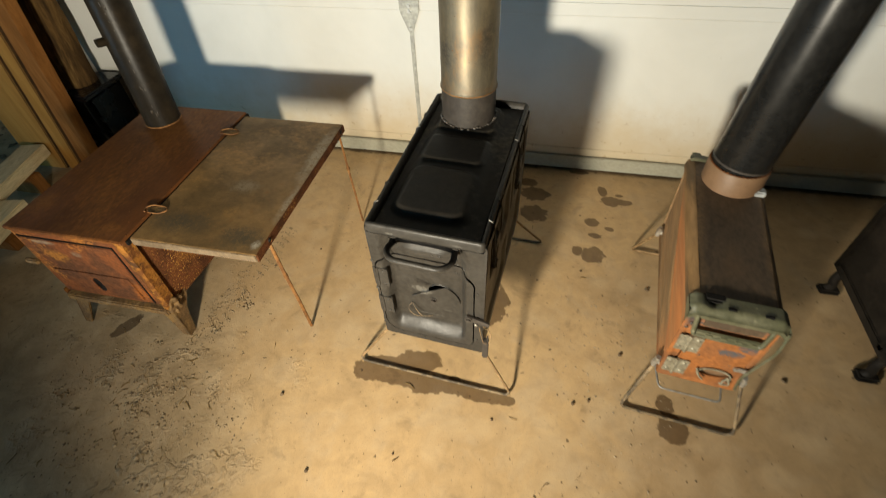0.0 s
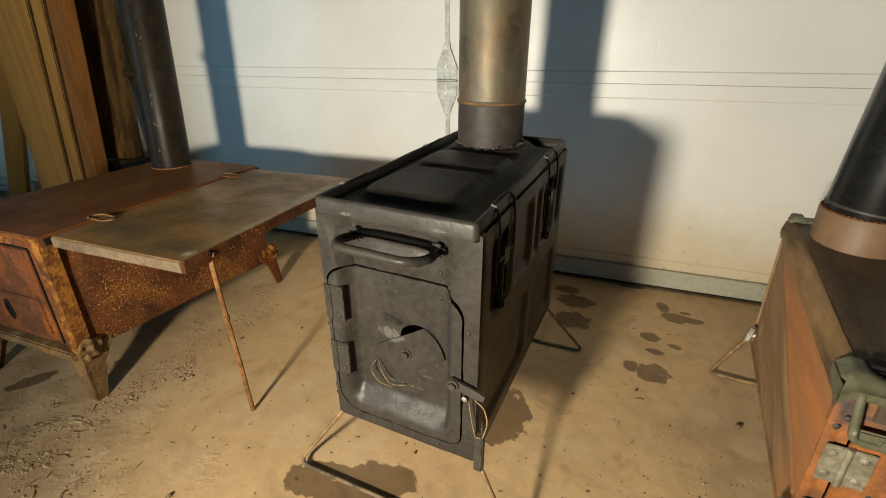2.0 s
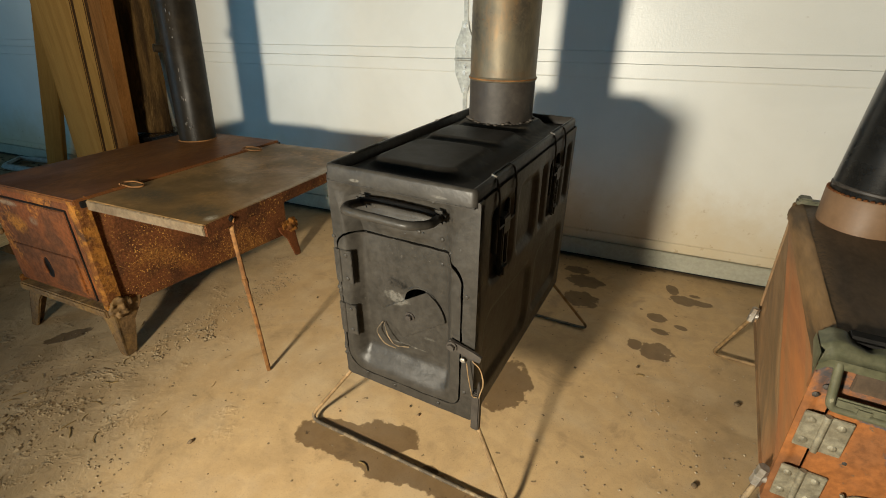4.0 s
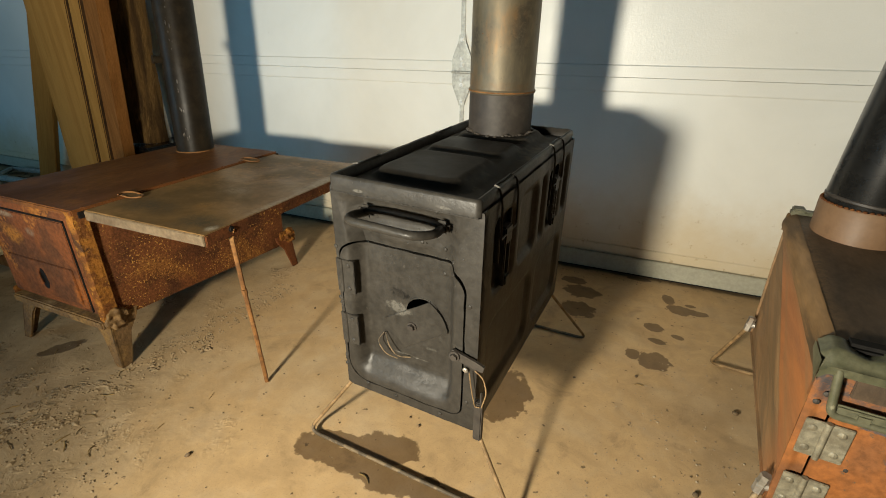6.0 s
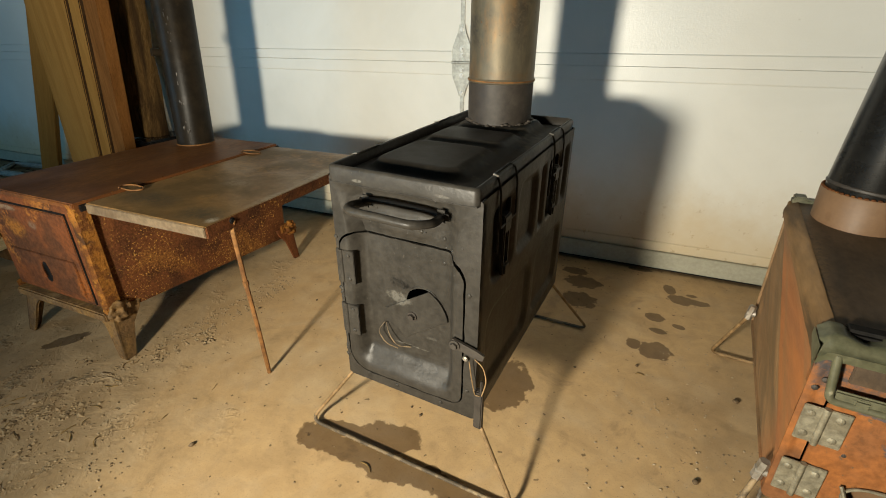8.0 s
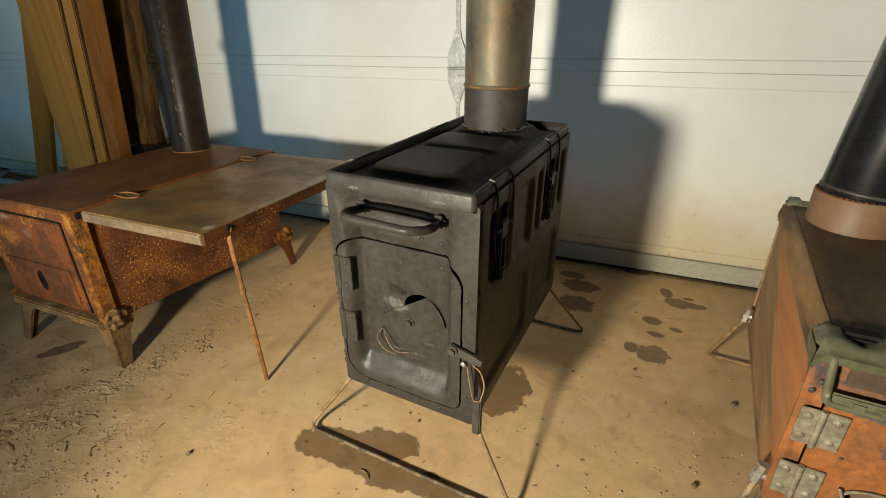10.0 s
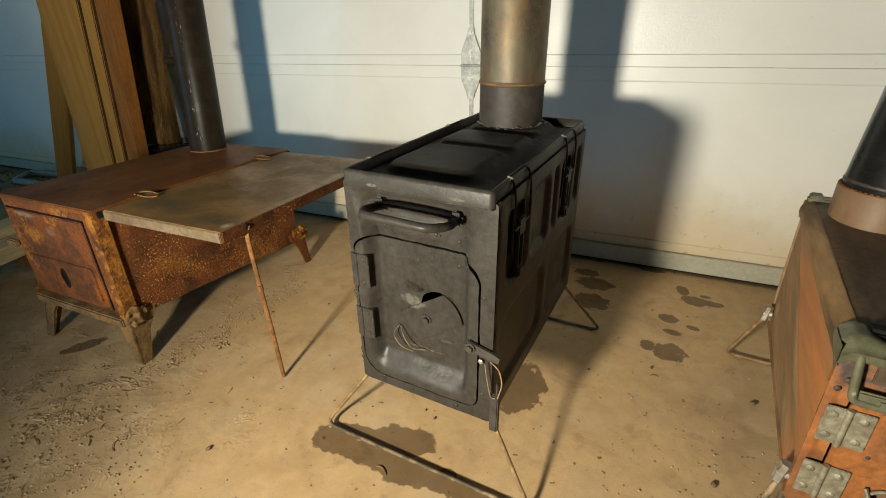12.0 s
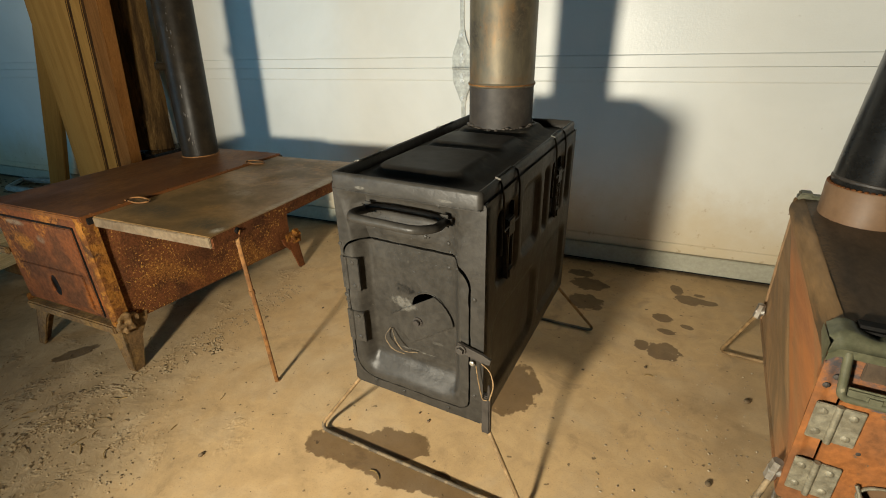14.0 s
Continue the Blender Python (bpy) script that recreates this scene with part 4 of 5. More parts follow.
# ---- the rusty stove with a hinged side leaf ----
def iron_leg(sx, sy, top, splay):
    """A tapered corner leg of bent plate: two wings that meet at the corner, worn at the foot."""
    bm = bmesh.new()
    for wing in (0, 1):
        out = [(0.0, top), (-0.062, top), (-0.058, top - 0.018), (-0.036, top - 0.045), (-0.024, 0.004), (-0.020, 0.0), (0.0, 0.0)]
        pts = []
        for off in (0.0, 0.0055):
            ring = []
            for a, z in out:
                k = splay * (1 - z / top)
                if wing == 0:
                    ring.append(bm.verts.new((sx * (a + k), sy * (-off + k), z)))
                else:
                    ring.append(bm.verts.new((sx * (-off + k), sy * (a + k), z)))
            pts.append(ring)
        n = len(out)
        bm.faces.new(pts[0])
        bm.faces.new(pts[1][::-1])
        for q in range(n):
            bm.faces.new((pts[0][q], pts[0][(q + 1) % n], pts[1][(q + 1) % n], pts[1][q]))
    bmesh.ops.bevel(bm, geom=list(bm.edges), offset=0.0012, segments=1, affect="EDGES")
    return bm


def rusty_stove():
    x0, x1, y0, y1, top = -0.985, -0.676, -0.03, 0.507, 0.357
    st = thing("camp_stove", "rusty sheet iron camp stove with hinged side leaf", "stove")
    # body
    for xx, s in ((x0 + 0.012, -1), (x1 - 0.005, 1)):
        bm = bmesh.new()
        ya, yb = y0 + 0.008, y1 - 0.006
        low = lambda u: 0.110 - 0.035 * u
        relief(bm, 50, 18, lambda u, v: Vector((xx + s * 0.003 * noise.noise((u * 5, v * 4, s)), ya + u * (yb - ya), low(u) + v * (0.345 - low(u)))))
        relief(bm, 50, 1, lambda u, v: Vector((xx + s * 0.003 * noise.noise((u * 5, 0, s)) - s * 0.012 * v, ya + u * (yb - ya), low(u) + 0.0015 * noise.noise((u * 20, 0, s)))))
        smooth(part("side_panel", bm, RUST_SIDE, st, "pitted rusty side sheet"), 50)
    bm = bmesh.new()
    rbox(bm, x0 + 0.012, x1 - 0.016, y1 - 0.016, y1 - 0.01, 0.07, 0.345, 0.001)
    part("back_panel", bm, RUST_SIDE, st)
    bm = bmesh.new()
    prism(bm, [(y0 + 0.01, 0.112), (y1 - 0.012, 0.075), (y1 - 0.012, 0.08), (y0 + 0.01, 0.117)], x0 + 0.014, x1 - 0.018, Matrix(((0, 1, 0, 0), (1, 0, 0, 0), (0, 0, 1, 0), (0, 0, 0, 1))))
    part("bottom_panel", bm, RUST_SIDE, st)
    # front casting with its ledge
    bm = bmesh.new()
    rbox(bm, x0 + 0.006, x1 - 0.006, y0, y0 + 0.006, 0.1255, 0.35, 0.0015)
    front = part("front_panel", bm, RUST_FRONT, st, "orange and brown rusted front casting")
    bm = bmesh.new()
    rbox(bm, x0 + 0.016, x1 - 0.036, y0 - 0.0045, y0 + 0.001, 0.136, 0.327, 0.0015)
    door = part("fire_door", bm, RUST_FRONT, st, "closed rusty door with an air hole")
    bm = bmesh.new()
    rbox(bm, x0 + 0.040, x1 - 0.052, y0 - 0.0075, y0 - 0.004, 0.146, 0.226, 0.0012)
    sl = part("draught_slide", bm, RUST_FRONT, door)
    # black disc laid on the slide, for the dark inside the hole
    bm = bmesh.new()
    prism(bm, [(-0.834 + 0.0125 * math.cos(a) * (1 if math.sin(a) < 0 else 0.8), 0.186 + 0.024 * math.sin(a)) for a in (2 * math.pi * k / 24 for k in range(24))], y0 - 0.0079, y0 - 0.0072)
    part("air_hole", bm, RUBBER_AND_GAP, door, "black disc drawn as a dark air hole")
    bm = bmesh.new()
    tube(bm, rounded([(-0.846, y0 - 0.008, 0.205), (-0.841, y0 - 0.012, 0.193), (-0.839, y0 - 0.011, 0.174)], 0.005), 0.003, 8)
    smooth(part("hole_flap", bm, RUST_FRONT, door))
    # raised black strips, painting the dark gap round the door
    bm = bmesh.new()
    rbox(bm, x0 + 0.014, x1 - 0.034, y0 - 0.003, y0 + 0.001, 0.3275, 0.3305, 0.0008)
    rbox(bm, x1 - 0.0365, x1 - 0.034, y0 - 0.003, y0 + 0.001, 0.13, 0.33, 0.0008)
    part("door_gap", bm, RUBBER_AND_GAP, door)
    bm = bmesh.new()
    rbox(bm, x0 - 0.016, x0 + 0.02, y0 - 0.014, y0 - 0.004, 0.238, 0.254, 0.003)
    part("door_knob", bm, LEG_IRON, door)
    bm = bmesh.new()
    rbox(bm, x0 + 0.002, x1 - 0.004, y0 - 0.012, y0 + 0.012, 0.099, 0.1185, 0.003)
    part("front_rail", bm, LEG_IRON, st, "rusty iron front rail")
    # yellow-rusted corner strap beside the leaf
    bm = bmesh.new()
    g = relief(bm, 6, 40, lambda u, v: Vector((x1 - 0.020 + 0.022 * u, y0 - 0.002 - 0.004 * math.sin(u * math.pi) + 0.002 * noise.noise((u * 3, v * 14, 0)), 0.116 + 0.238 * v)))
    relief(bm, 4, 40, lambda u, v: Vector((x1 + 0.002, y0 - 0.002 + 0.026 * u, 0.116 + 0.238 * v)))
    smooth(part("corner_strap", bm, RUST_BRIGHT, st, "flaking yellow rust on the corner strap"), 60)
    # top plate
    bm = bmesh.new()
    rbox(bm, x0, x1 + 0.008, y0 - 0.004, y1, 0.346, top, 0.002)
    tp = part("top_plate", bm, RUST_TOP, st, "brown rusted flat top plate")
    # black strip in the seam, painting its dark line
    bm = bmesh.new()
    rbox(bm, x1 + 0.0082, x1 + 0.0136, y0 + 0.005, y1, 0.340, 0.3525, 0.001)
    part("seam_gap", bm, RUBBER_AND_GAP, tp)
    for y in (0.075, 0.40):
        bm = bmesh.new()
        tube(bm, rounded([(x1 - 0.004, y - 0.012, 0.3590), (x1 - 0.012, y + 0.002, 0.3590), (x1 + 0.004, y + 0.014, 0.3590), (x1 + 0.036, y + 0.013, 0.3565), (x1 + 0.044, y + 0.002, 0.3565), (x1 + 0.03, y - 0.011, 0.3565), (x1 + 0.004, y - 0.012, 0.3590)], 0.01), 0.0017, 8, 1.0)
        smooth(part("strap_hinge", bm, RUSTY_ROD, st, "bent wire hinge"))
        bm = bmesh.new()
        bmesh.ops.create_cone(bm, cap_ends=True, segments=24, radius1=0.0205, radius2=0.0195, depth=0.0022, matrix=pose(x1 + 0.017, y + 0.001, 0.3566) @ Matrix.Diagonal((1.15, 0.58, 1, 1)))
        part("hinge_plate", bm, LEG_IRON, st, "worn oval hinge plate")
    for k in range(9):
        part("rivet", rivet(bmesh.new(), (x1 + 0.003, y0 + 0.02 + k * 0.055, 0.357), 0.0022, "z"), RUST_SIDE, tp)
    # side leaf on two rods
    bm = bmesh.new()
    rbox(bm, -0.662, -0.362, -0.014, 0.487, 0.3505, 0.354, 0.001)
    leaf = part("side_leaf", bm, LEAF_TOP, st, "greyish oil-stained steel side leaf, folded out")
    bm = bmesh.new()
    rbox(bm, -0.662, -0.362, -0.0165, -0.0125, 0.334, 0.3525, 0.0012)
    part("front_edge", bm, LEAF_EDGE, leaf, "worn pale front edge")
    bm = bmesh.new()
    rbox(bm, -0.3655, -0.3595, -0.013, 0.487, 0.332, 0.3528, 0.0012)
    part("outer_edge", bm, RUST_SIDE, leaf)
    bm = bmesh.new()
    rbox(bm, -0.662, -0.362, 0.483, 0.4885, 0.334, 0.3525, 0.0012)
    part("back_edge", bm, RUST_SIDE, leaf)
    for y in (0.043, 0.462):
        bm = bmesh.new()
        tube(bm, [(-0.360, y, 0.346), (-0.367, y, 0.326), (-0.366, y + 0.004, 0.22), (-0.364, y + 0.009, 0.12), (-0.362, y + 0.013, 0.0015)], 0.0042 if y < 0.1 else 0.003, 8, 0.8)
        rod = smooth(part("prop_rod", bm, RUSTY_ROD, leaf, "thin rusty prop rod"))
        bm = bmesh.new()
        tube(bm, [(-0.366, y + 0.004, 0.222), (-0.366, y + 0.0045, 0.212)], 0.0055, 8)
        part("rod_sleeve", bm, RUSTY_ROD, rod)
        bm = bmesh.new()
        bolt(bm, (-0.3595, y - 0.003, 0.346), 0.004, 0.002, "+x", False)
        part("rod_pin", bm, RUBBER_AND_GAP, rod)
    # legs
    for sx, sy, px, py, t in ((1, -1, x1 - 0.004, y0 + 0.004, 0.118), (-1, -1, x0 + 0.004, y0 + 0.004, 0.118), (1, 1, x1 + 0.004, y1 + 0.012, 0.11), (-1, 1, x0 + 0.006, y1 - 0.004, 0.11)):
        leg = part("leg", iron_leg(sx, sy, t, 0.008 if sx > 0 else 0.02), LEG_IRON if sy < 0 else RUST_FRONT, st, "rusty tapered iron leg")
        leg.location = (px, py, 0)
        bm = bmesh.new()
        rbox(bm, -0.03, 0.0, -0.003, 0.003, t - 0.012, t + 0.014, 0.002, pose(sx * 0.004, -sy * 0.02, 0, 0, 0, 90))
        part("leg_bracket", bm, RUST_BRIGHT, leg)
        if sx > 0:
            bm = bmesh.new()
            bmesh.ops.create_icosphere(bm, subdivisions=4, radius=0.017, matrix=pose(0.005, -sy * 0.012, t - 0.004) @ Matrix.Diagonal((0.55, 1.35, 1.2, 1)))
            for v in bm.verts:
                v.co += v.normal * (0.008 * noise.noise(v.co * 95 + Vector((sy * 3, 0, 0))) + 0.003 * noise.noise(v.co * 260))
            smooth(part("leg_casting", bm, LEG_IRON if sy < 0 else RUST_BRIGHT, leg, "lumpy rusted cast scroll"))
    # flue
    c = (-0.893, 0.434, 0)
    LEAN = pose(c[0], c[1], 0.357, -2, 2.0, 0) @ pose(-c[0], -c[1], -0.357)
    bm = bmesh.new()
    lathe(bm, [(0.0500, 0.357), (0.0500, 0.3585), (0.0485, 0.3595), (0.0485, 0.357)], 40, c)
    smooth(part("flue_ring", bm, RUSTY_ROD, st, "scuffed flue ring"))
    bm = bmesh.new()
    lathe(bm, [(0.0475, 0.352), (0.0475, 0.60), (0.0472, 0.601), (0.0472, 1.4), (0.0458, 1.4), (0.0458, 0.352)], 48, c, True)
    bmesh.ops.transform(bm, matrix=LEAN, verts=bm.verts)
    pipe = smooth(part("flue_pipe", bm, OLD_PIPE, st, "dark sooty steel flue pipe"), 50)
    bm = bmesh.new()
    rng = random.Random(5)
    for k in range(52):
        s = rng.uniform(0.0006, 0.0022)
        bmesh.ops.create_uvsphere(bm, u_segments=8, v_segments=6, radius=s, matrix=pose(rng.gauss(0, 0.0032), -0.0466, rng.uniform(0.38, 1.2)) @ Matrix.Diagonal((1, 0.6, rng.uniform(1.2, 4.5), 1)))
    bmesh.ops.transform(bm, matrix=LEAN @ pose(c[0], c[1], 0, 0, 0, 28), verts=bm.verts)
    tagged(smooth(part("pipe_seam", bm, SEAM_STEEL, pipe, "dented shiny seam"), 60), kind="stuff")
    bm = bmesh.new()
    tube(bm, [(c[0] - 0.012, c[1] - 0.028, 0.592), (c[0] - 0.0225, c[1] - 0.052, 0.594)], 0.010, 12)
    smooth(part("damper_knob", bm, OLD_PIPE, pipe))
    return st


# ---- the orange and olive stove made from a long ammunition box ----
def long_side(y, z):
    """Depth of the long box's side: the part below the slanting crease lies back, with a shallow channel under it."""
    line = 0.190 + 0.375 * y
    d = 0.0042 * (1 - ramp(z, line - 0.003, line))
    d += 0.0035 * ramp(z, line - 0.034, line - 0.022) * (1 - ramp(z, line - 0.012, line - 0.004)) * (1 - ramp(y, 0.2, 0.3))
    d += 0.0025 * plateau(y, z, 0.03, 0.40, 0.15, 0.20, 0.012)
    return d + 0.0012 * noise.noise((y * 12, z * 16, 0.4))


def long_stove():
    st = thing("long_box_stove", "faded orange ammunition-box wood stove with scorched brown lid", "stove", pose(0.547, -0.002, 0, 0, 0, -6))
    hw, deep, lo, hi = 0.074, 0.428, 0.130, 0.352
    bm = bmesh.new()
    for s in (-1, 1):
        relief(bm, 90, 110, lambda u, v: Vector((s * (hw - long_side(u * deep, lo + v * (hi - lo))), u * deep, lo + v * (hi - lo))))
    rbox(bm, -hw + 0.001, hw - 0.001, deep - 0.004, deep, lo, hi, 0.001)
    rbox(bm, -hw + 0.001, hw - 0.001, 0.003, deep, lo, lo + 0.004, 0.001)
    body = smooth(part("body", bm, SIDE_PAINT, st, "faded orange painted box sides with scorched streaks and painted crease shade"), 50)
    # front end: frame with the cut door
    outer = rect_outline(-hw, hw, lo - 0.001, hi, (0.008, 0.008, 0.003, 0.003))
    gap = rect_outline(-0.052, 0.064, lo + 0.010, 0.288, (0.012, 0.012, 0.004, 0.004))
    lip = rect_outline(-0.0505, 0.0625, lo + 0.0115, 0.2865, (0.012, 0.012, 0.004, 0.004))
    bm = bmesh.new()
    between(bm, outer, gap, 10, lambda x, z: 0.003 * plateau(x, z, -0.068, 0.068, lo + 0.004, hi - 0.004, 0.008), 0.008)
    smooth(part("front_frame", bm, FRAME_PAINT, st, "sooty orange front end of the box"), 45)
    bm = bmesh.new()
    hole = [(0.022 + 0.026 * math.cos(a), 0.176 + 0.014 * math.sin(a)) for a in (math.atan2(z - 0.176, x - 0.022) for x, z in lip)]
    between(bm, lip, hole, 14, lambda x, z: -0.001 + 0.0012 * noise.noise((x * 30, 0, z * 30)), 0.003)
    door = smooth(part("fire_door", bm, ORANGE_DOOR, st, "chipped orange door with grey bare patches"), 45)
    bm = bmesh.new()
    tube(bm, rounded([(0.022 + 0.030 * math.cos(a), -0.0045, 0.176 + 0.018 * math.sin(a)) for a in (radians(q) for q in range(-30, 225, 15))], 0.004, 2), 0.0022, 8, 1, 0.5)
    tube(bm, rounded([(-0.012, -0.006, 0.188), (-0.004, -0.012, 0.17), (0.006, -0.010, 0.160)], 0.006), 0.002, 6)
    tube(bm, rounded([(0.048, -0.006, 0.178), (0.036, -0.012, 0.160), (0.054, -0.010, 0.160), (0.048, -0.006, 0.178)], 0.004), 0.002, 6)
    smooth(part("draught_rim", bm, HINGE_STEEL, door, "rough welded grey rim"))
    bm = bmesh.new()
    rbox(bm, -0.014, 0.056, 0.006, 0.009, 0.150, 0.202, 0.001)
    part("draught_backing", bm, COLLAR_BROWN, door, "brown heated plate behind the air hole")
    for z in (0.256, 0.176):
        bm = bmesh.new()
        rbox(bm, -0.0690, -0.0520, -0.0050, -0.002, z - 0.024, z + 0.024, 0.0008)
        hg = part("hinge", bm, HINGE_STEEL, st, "dull zinc butt hinge")
        bm = bmesh.new()
        rbox(bm, -0.0470, -0.0270, -0.0050, -0.002, z - 0.024, z + 0.024, 0.0008)
        part("door_leaf", bm, HINGE_STEEL, hg)
        bm = bmesh.new()
        tube(bm, [(-0.0495, -0.0050, z - 0.025), (-0.0495, -0.0050, z + 0.025)], 0.0034, 10)
        smooth(part("knuckle", bm, HINGE_STEEL, hg))
        for x in (-0.0615, -0.036):
            for dz in (-0.014, 0.014):
                part("rivet", rivet(bmesh.new(), (x, -0.0045, z + dz), 0.0046), HINGE_STEEL, hg)
    # lid: one pressing with a rounded skirt, and the olive front clamp
    top = lambda y: 0.358 + 0.040 * y
    bm = bmesh.new()
    relief(bm, 40, 60, lambda u, v: Vector((-0.062 + u * 0.124, 0.022 + v * 0.396, top(v * 0.4) + 0.0035 + 0.0012 * noise.noise((u * 2, v * 3, 0.2)))))
    lid = smooth(part("lid", bm, BURNT_LID, st, "dark scorched brown lid"), 60)
    bm = bmesh.new()
    prof = [(0.062, 0.0035), (0.065, 0.003), (0.069, 0.0), (0.0725, -0.005), (0.0758, -0.010), (0.0775, -0.016), (0.0775, -0.024), (0.0745, -0.026)]
    for s in (-1, 1):
        rows = []
        for k in range(41):
            y = 0.008 + 0.422 * k / 40
            rows.append([bm.verts.new((s * (a + 0.0007 * noise.noise((y * 30, a * 60, s))), y, top(y) + b)) for a, b in prof])
        for p, q in zip(rows, rows[1:]):
            for k in range(len(prof) - 1):
                bm.faces.new((p[k], p[k + 1], q[k + 1], q[k]))
    relief(bm, 20, 3, lambda u, v: Vector((-0.0755 + 0.151 * u, 0.418 + 0.014 * math.sin(v * 1.57), top(0.42) + 0.0035 - 0.036 * v * v)))
    smooth(part("lid_skirt", bm, SCORCHED, lid, "scorched brown lid skirt"), 50)
    bm = bmesh.new()
    rbox(bm, -0.072, 0.06, 0.416, 0.434, 0.374, 0.3835, 0.002)
    rbox(bm, -0.070, -0.052, 0.412, 0.436, 0.381, 0.388, 0.002)
    part("rear_hinge_bar", bm, OLIVE, lid)
    bm = bmesh.new()
    relief(bm, 44, 12, lambda u, v: Vector((-0.0775 + 0.155 * u, 0.028 - 0.040 * v, 0.3665 - 0.002 * v - 0.012 * ramp(v, 0.6, 1.0) - 0.012 * max(0, 1 - abs(u - 0.25) * 8) * (1 - v) - 0.008 * ramp(abs(u - 0.5), 0.44, 0.5))))
    relief(bm, 44, 3, lambda u, v: Vector((-0.0775 + 0.155 * u, -0.012 + 0.002 * v, 0.3525 - 0.008 * ramp(abs(u - 0.5), 0.44, 0.5) - 0.010 * v)))
    for s in (-1, 1):
        relief(bm, 6, 4, lambda u, v: Vector((s * 0.0785, 0.028 - 0.040 * u, 0.357 - 0.028 * v * (0.35 + 0.65 * u))))
    clamp = smooth(part("front_clamp", bm, OLIVE, st, "olive painted lid clamp"), 45)
    # black blocks paint the dark of the clamp's slots and notch
    for x in (-0.012, 0.045):
        bm = bmesh.new()
        rbox(bm, x - 0.007, x + 0.007, 0.002, 0.009, 0.3625, 0.3668, 0.001)
        part("clamp_slot", bm, RUBBER_AND_GAP, clamp)
    bm = bmesh.new()
    rbox(bm, -0.056, -0.018, 0.016, 0.036, 0.356, 0.3668, 0.004)
    part("clamp_notch", bm, RUBBER_AND_GAP, clamp)
    bm = bmesh.new()
    tube(bm, rounded([(-0.061, -0.008, 0.350), (-0.055, -0.010, 0.296), (0.056, -0.010, 0.296), (0.060, -0.008, 0.350)], 0.008), 0.0042, 10)
    rbox(bm, -0.053, 0.054, -0.011, -0.006, 0.294, 0.310, 0.002)
    for k in range(4):
        rbox(bm, -0.036 + k * 0.024, -0.022 + k * 0.024, -0.0135, -0.009, 0.295, 0.307, 0.002)
    smooth(part("clamp_lever", bm, OLIVE, clamp), 40)
    bm = bmesh.new()
    rbox(bm, -0.044, 0.052, -0.0045, -0.001, 0.318, 0.342, 0.001)
    part("recess_strip", bm, BURNT_LID, clamp)
    bm = bmesh.new()
    tube(bm, rounded([(0.078, -0.012, 0.352), (0.080, -0.016, 0.30), (0.060, -0.014, 0.20), (0.066, -0.012, 0.155)], 0.02), 0.0026, 8)
    smooth(part("clamp_wire", bm, OLIVE, clamp))
    bm = bmesh.new()
    rbox(bm, 0.044, 0.072, -0.008, -0.003, 0.205, 0.217, 0.002)
    bolt(bm, (0.066, -0.008, 0.211), 0.004, 0.004)
    part("latch", bm, BARE, st, "small bright latch")
    # soot and bolts at the front corner
    for x, z in ((-0.060, 0.312), (-0.066, 0.300), (-0.02, 0.225)):
        part("rivet", rivet(bmesh.new(), (x, 0.0, z), 0.0034), COLLAR, st)
    # wire skids with bolted eyes
    for n, y, root, half in (("front_skid", -0.030, 0.006, 0.118), ("rear_skid", 0.480, 0.40, 0.118)):
        bm = bmesh.new()
        tube(bm, rounded([(-0.080, root, lo + 0.028), (-half, y, 0.0042), (half, y, 0.0042), (0.080, root, lo + 0.028)], 0.02, 6), 0.0036, 10)
        sk = smooth(part(n, bm, ROD if y < 0 else TAN_ROD, st, "bent steel rod skid"))
        for s in (-1, 1):
            bm = bmesh.new()
            tube(bm, [(s * 0.073, root, lo + 0.030), (s * 0.087, root, lo + 0.030)], 0.0055, 8)
            tube(bm, [(s * 0.083, root, lo + 0.018), (s * 0.079, root, lo + 0.046)], 0.0065, 6)
            part("clamp_nut", bm, BARE, sk, "bright nut")
    bm = bmesh.new()
    tube(bm, rounded([(-0.052, 0.09, 0.13), (-0.050, 0.085, 0.032), (-0.040, 0.028, 0.028), (0.088, 0.028, 0.028), (0.09, 0.075, 0.034), (0.062, 0.09, 0.13)], 0.012), 0.0024, 8)
    smooth(part("ash_loop", bm, BARE, st, "thin folded wire loop"))
    # flue
    c = (0.0095, 0.366, 0)
    bm = bmesh.new()
    lathe(bm, [(0.0605, 0.366), (0.0605, 0.422), (0.0590, 0.424), (0.0575, 0.424), (0.0575, 0.366)], 56, c)
    smooth(part("flue_collar", bm, COLLAR_BROWN, st, "brown heated flue collar"), 50)
    bm = bmesh.new()
    lathe(bm, [(0.0545, 0.408), (0.0555, 0.426), (0.0560, 0.428), (0.0560, 1.40), (0.0545, 1.40), (0.0540, 0.43)], 64, c)
    lean = pose(c[0], c[1], 0.424, -3, 5.2, 0) @ pose(-c[0], -c[1], -0.424)
    bmesh.ops.transform(bm, matrix=lean, verts=bm.verts)
    pipe = smooth(part("flue_pipe", bm, GLOSS_PIPE, st, "satin black flue pipe"), 50)
    bm = bmesh.new()
    lathe(bm, [(0.0558, 0.4262), (0.0572, 0.4275), (0.0572, 0.4305), (0.0558, 0.4320)], 64, c, True)
    bmesh.ops.transform(bm, matrix=lean, verts=bm.verts)
    smooth(part("joint_ring", bm, COLLAR, pipe, "dark crimped joint"))
    bm = bmesh.new()
    for k in range(48):
        a = 2 * math.pi * k / 48
        rivet(bm, (c[0] + 0.0575 * math.cos(a), c[1] + 0.0575 * math.sin(a), 0.4248), 0.003, "z")
    tagged(part("crimp", bm, RUST_SIDE, pipe), kind="stuff")
    bm = bmesh.new()
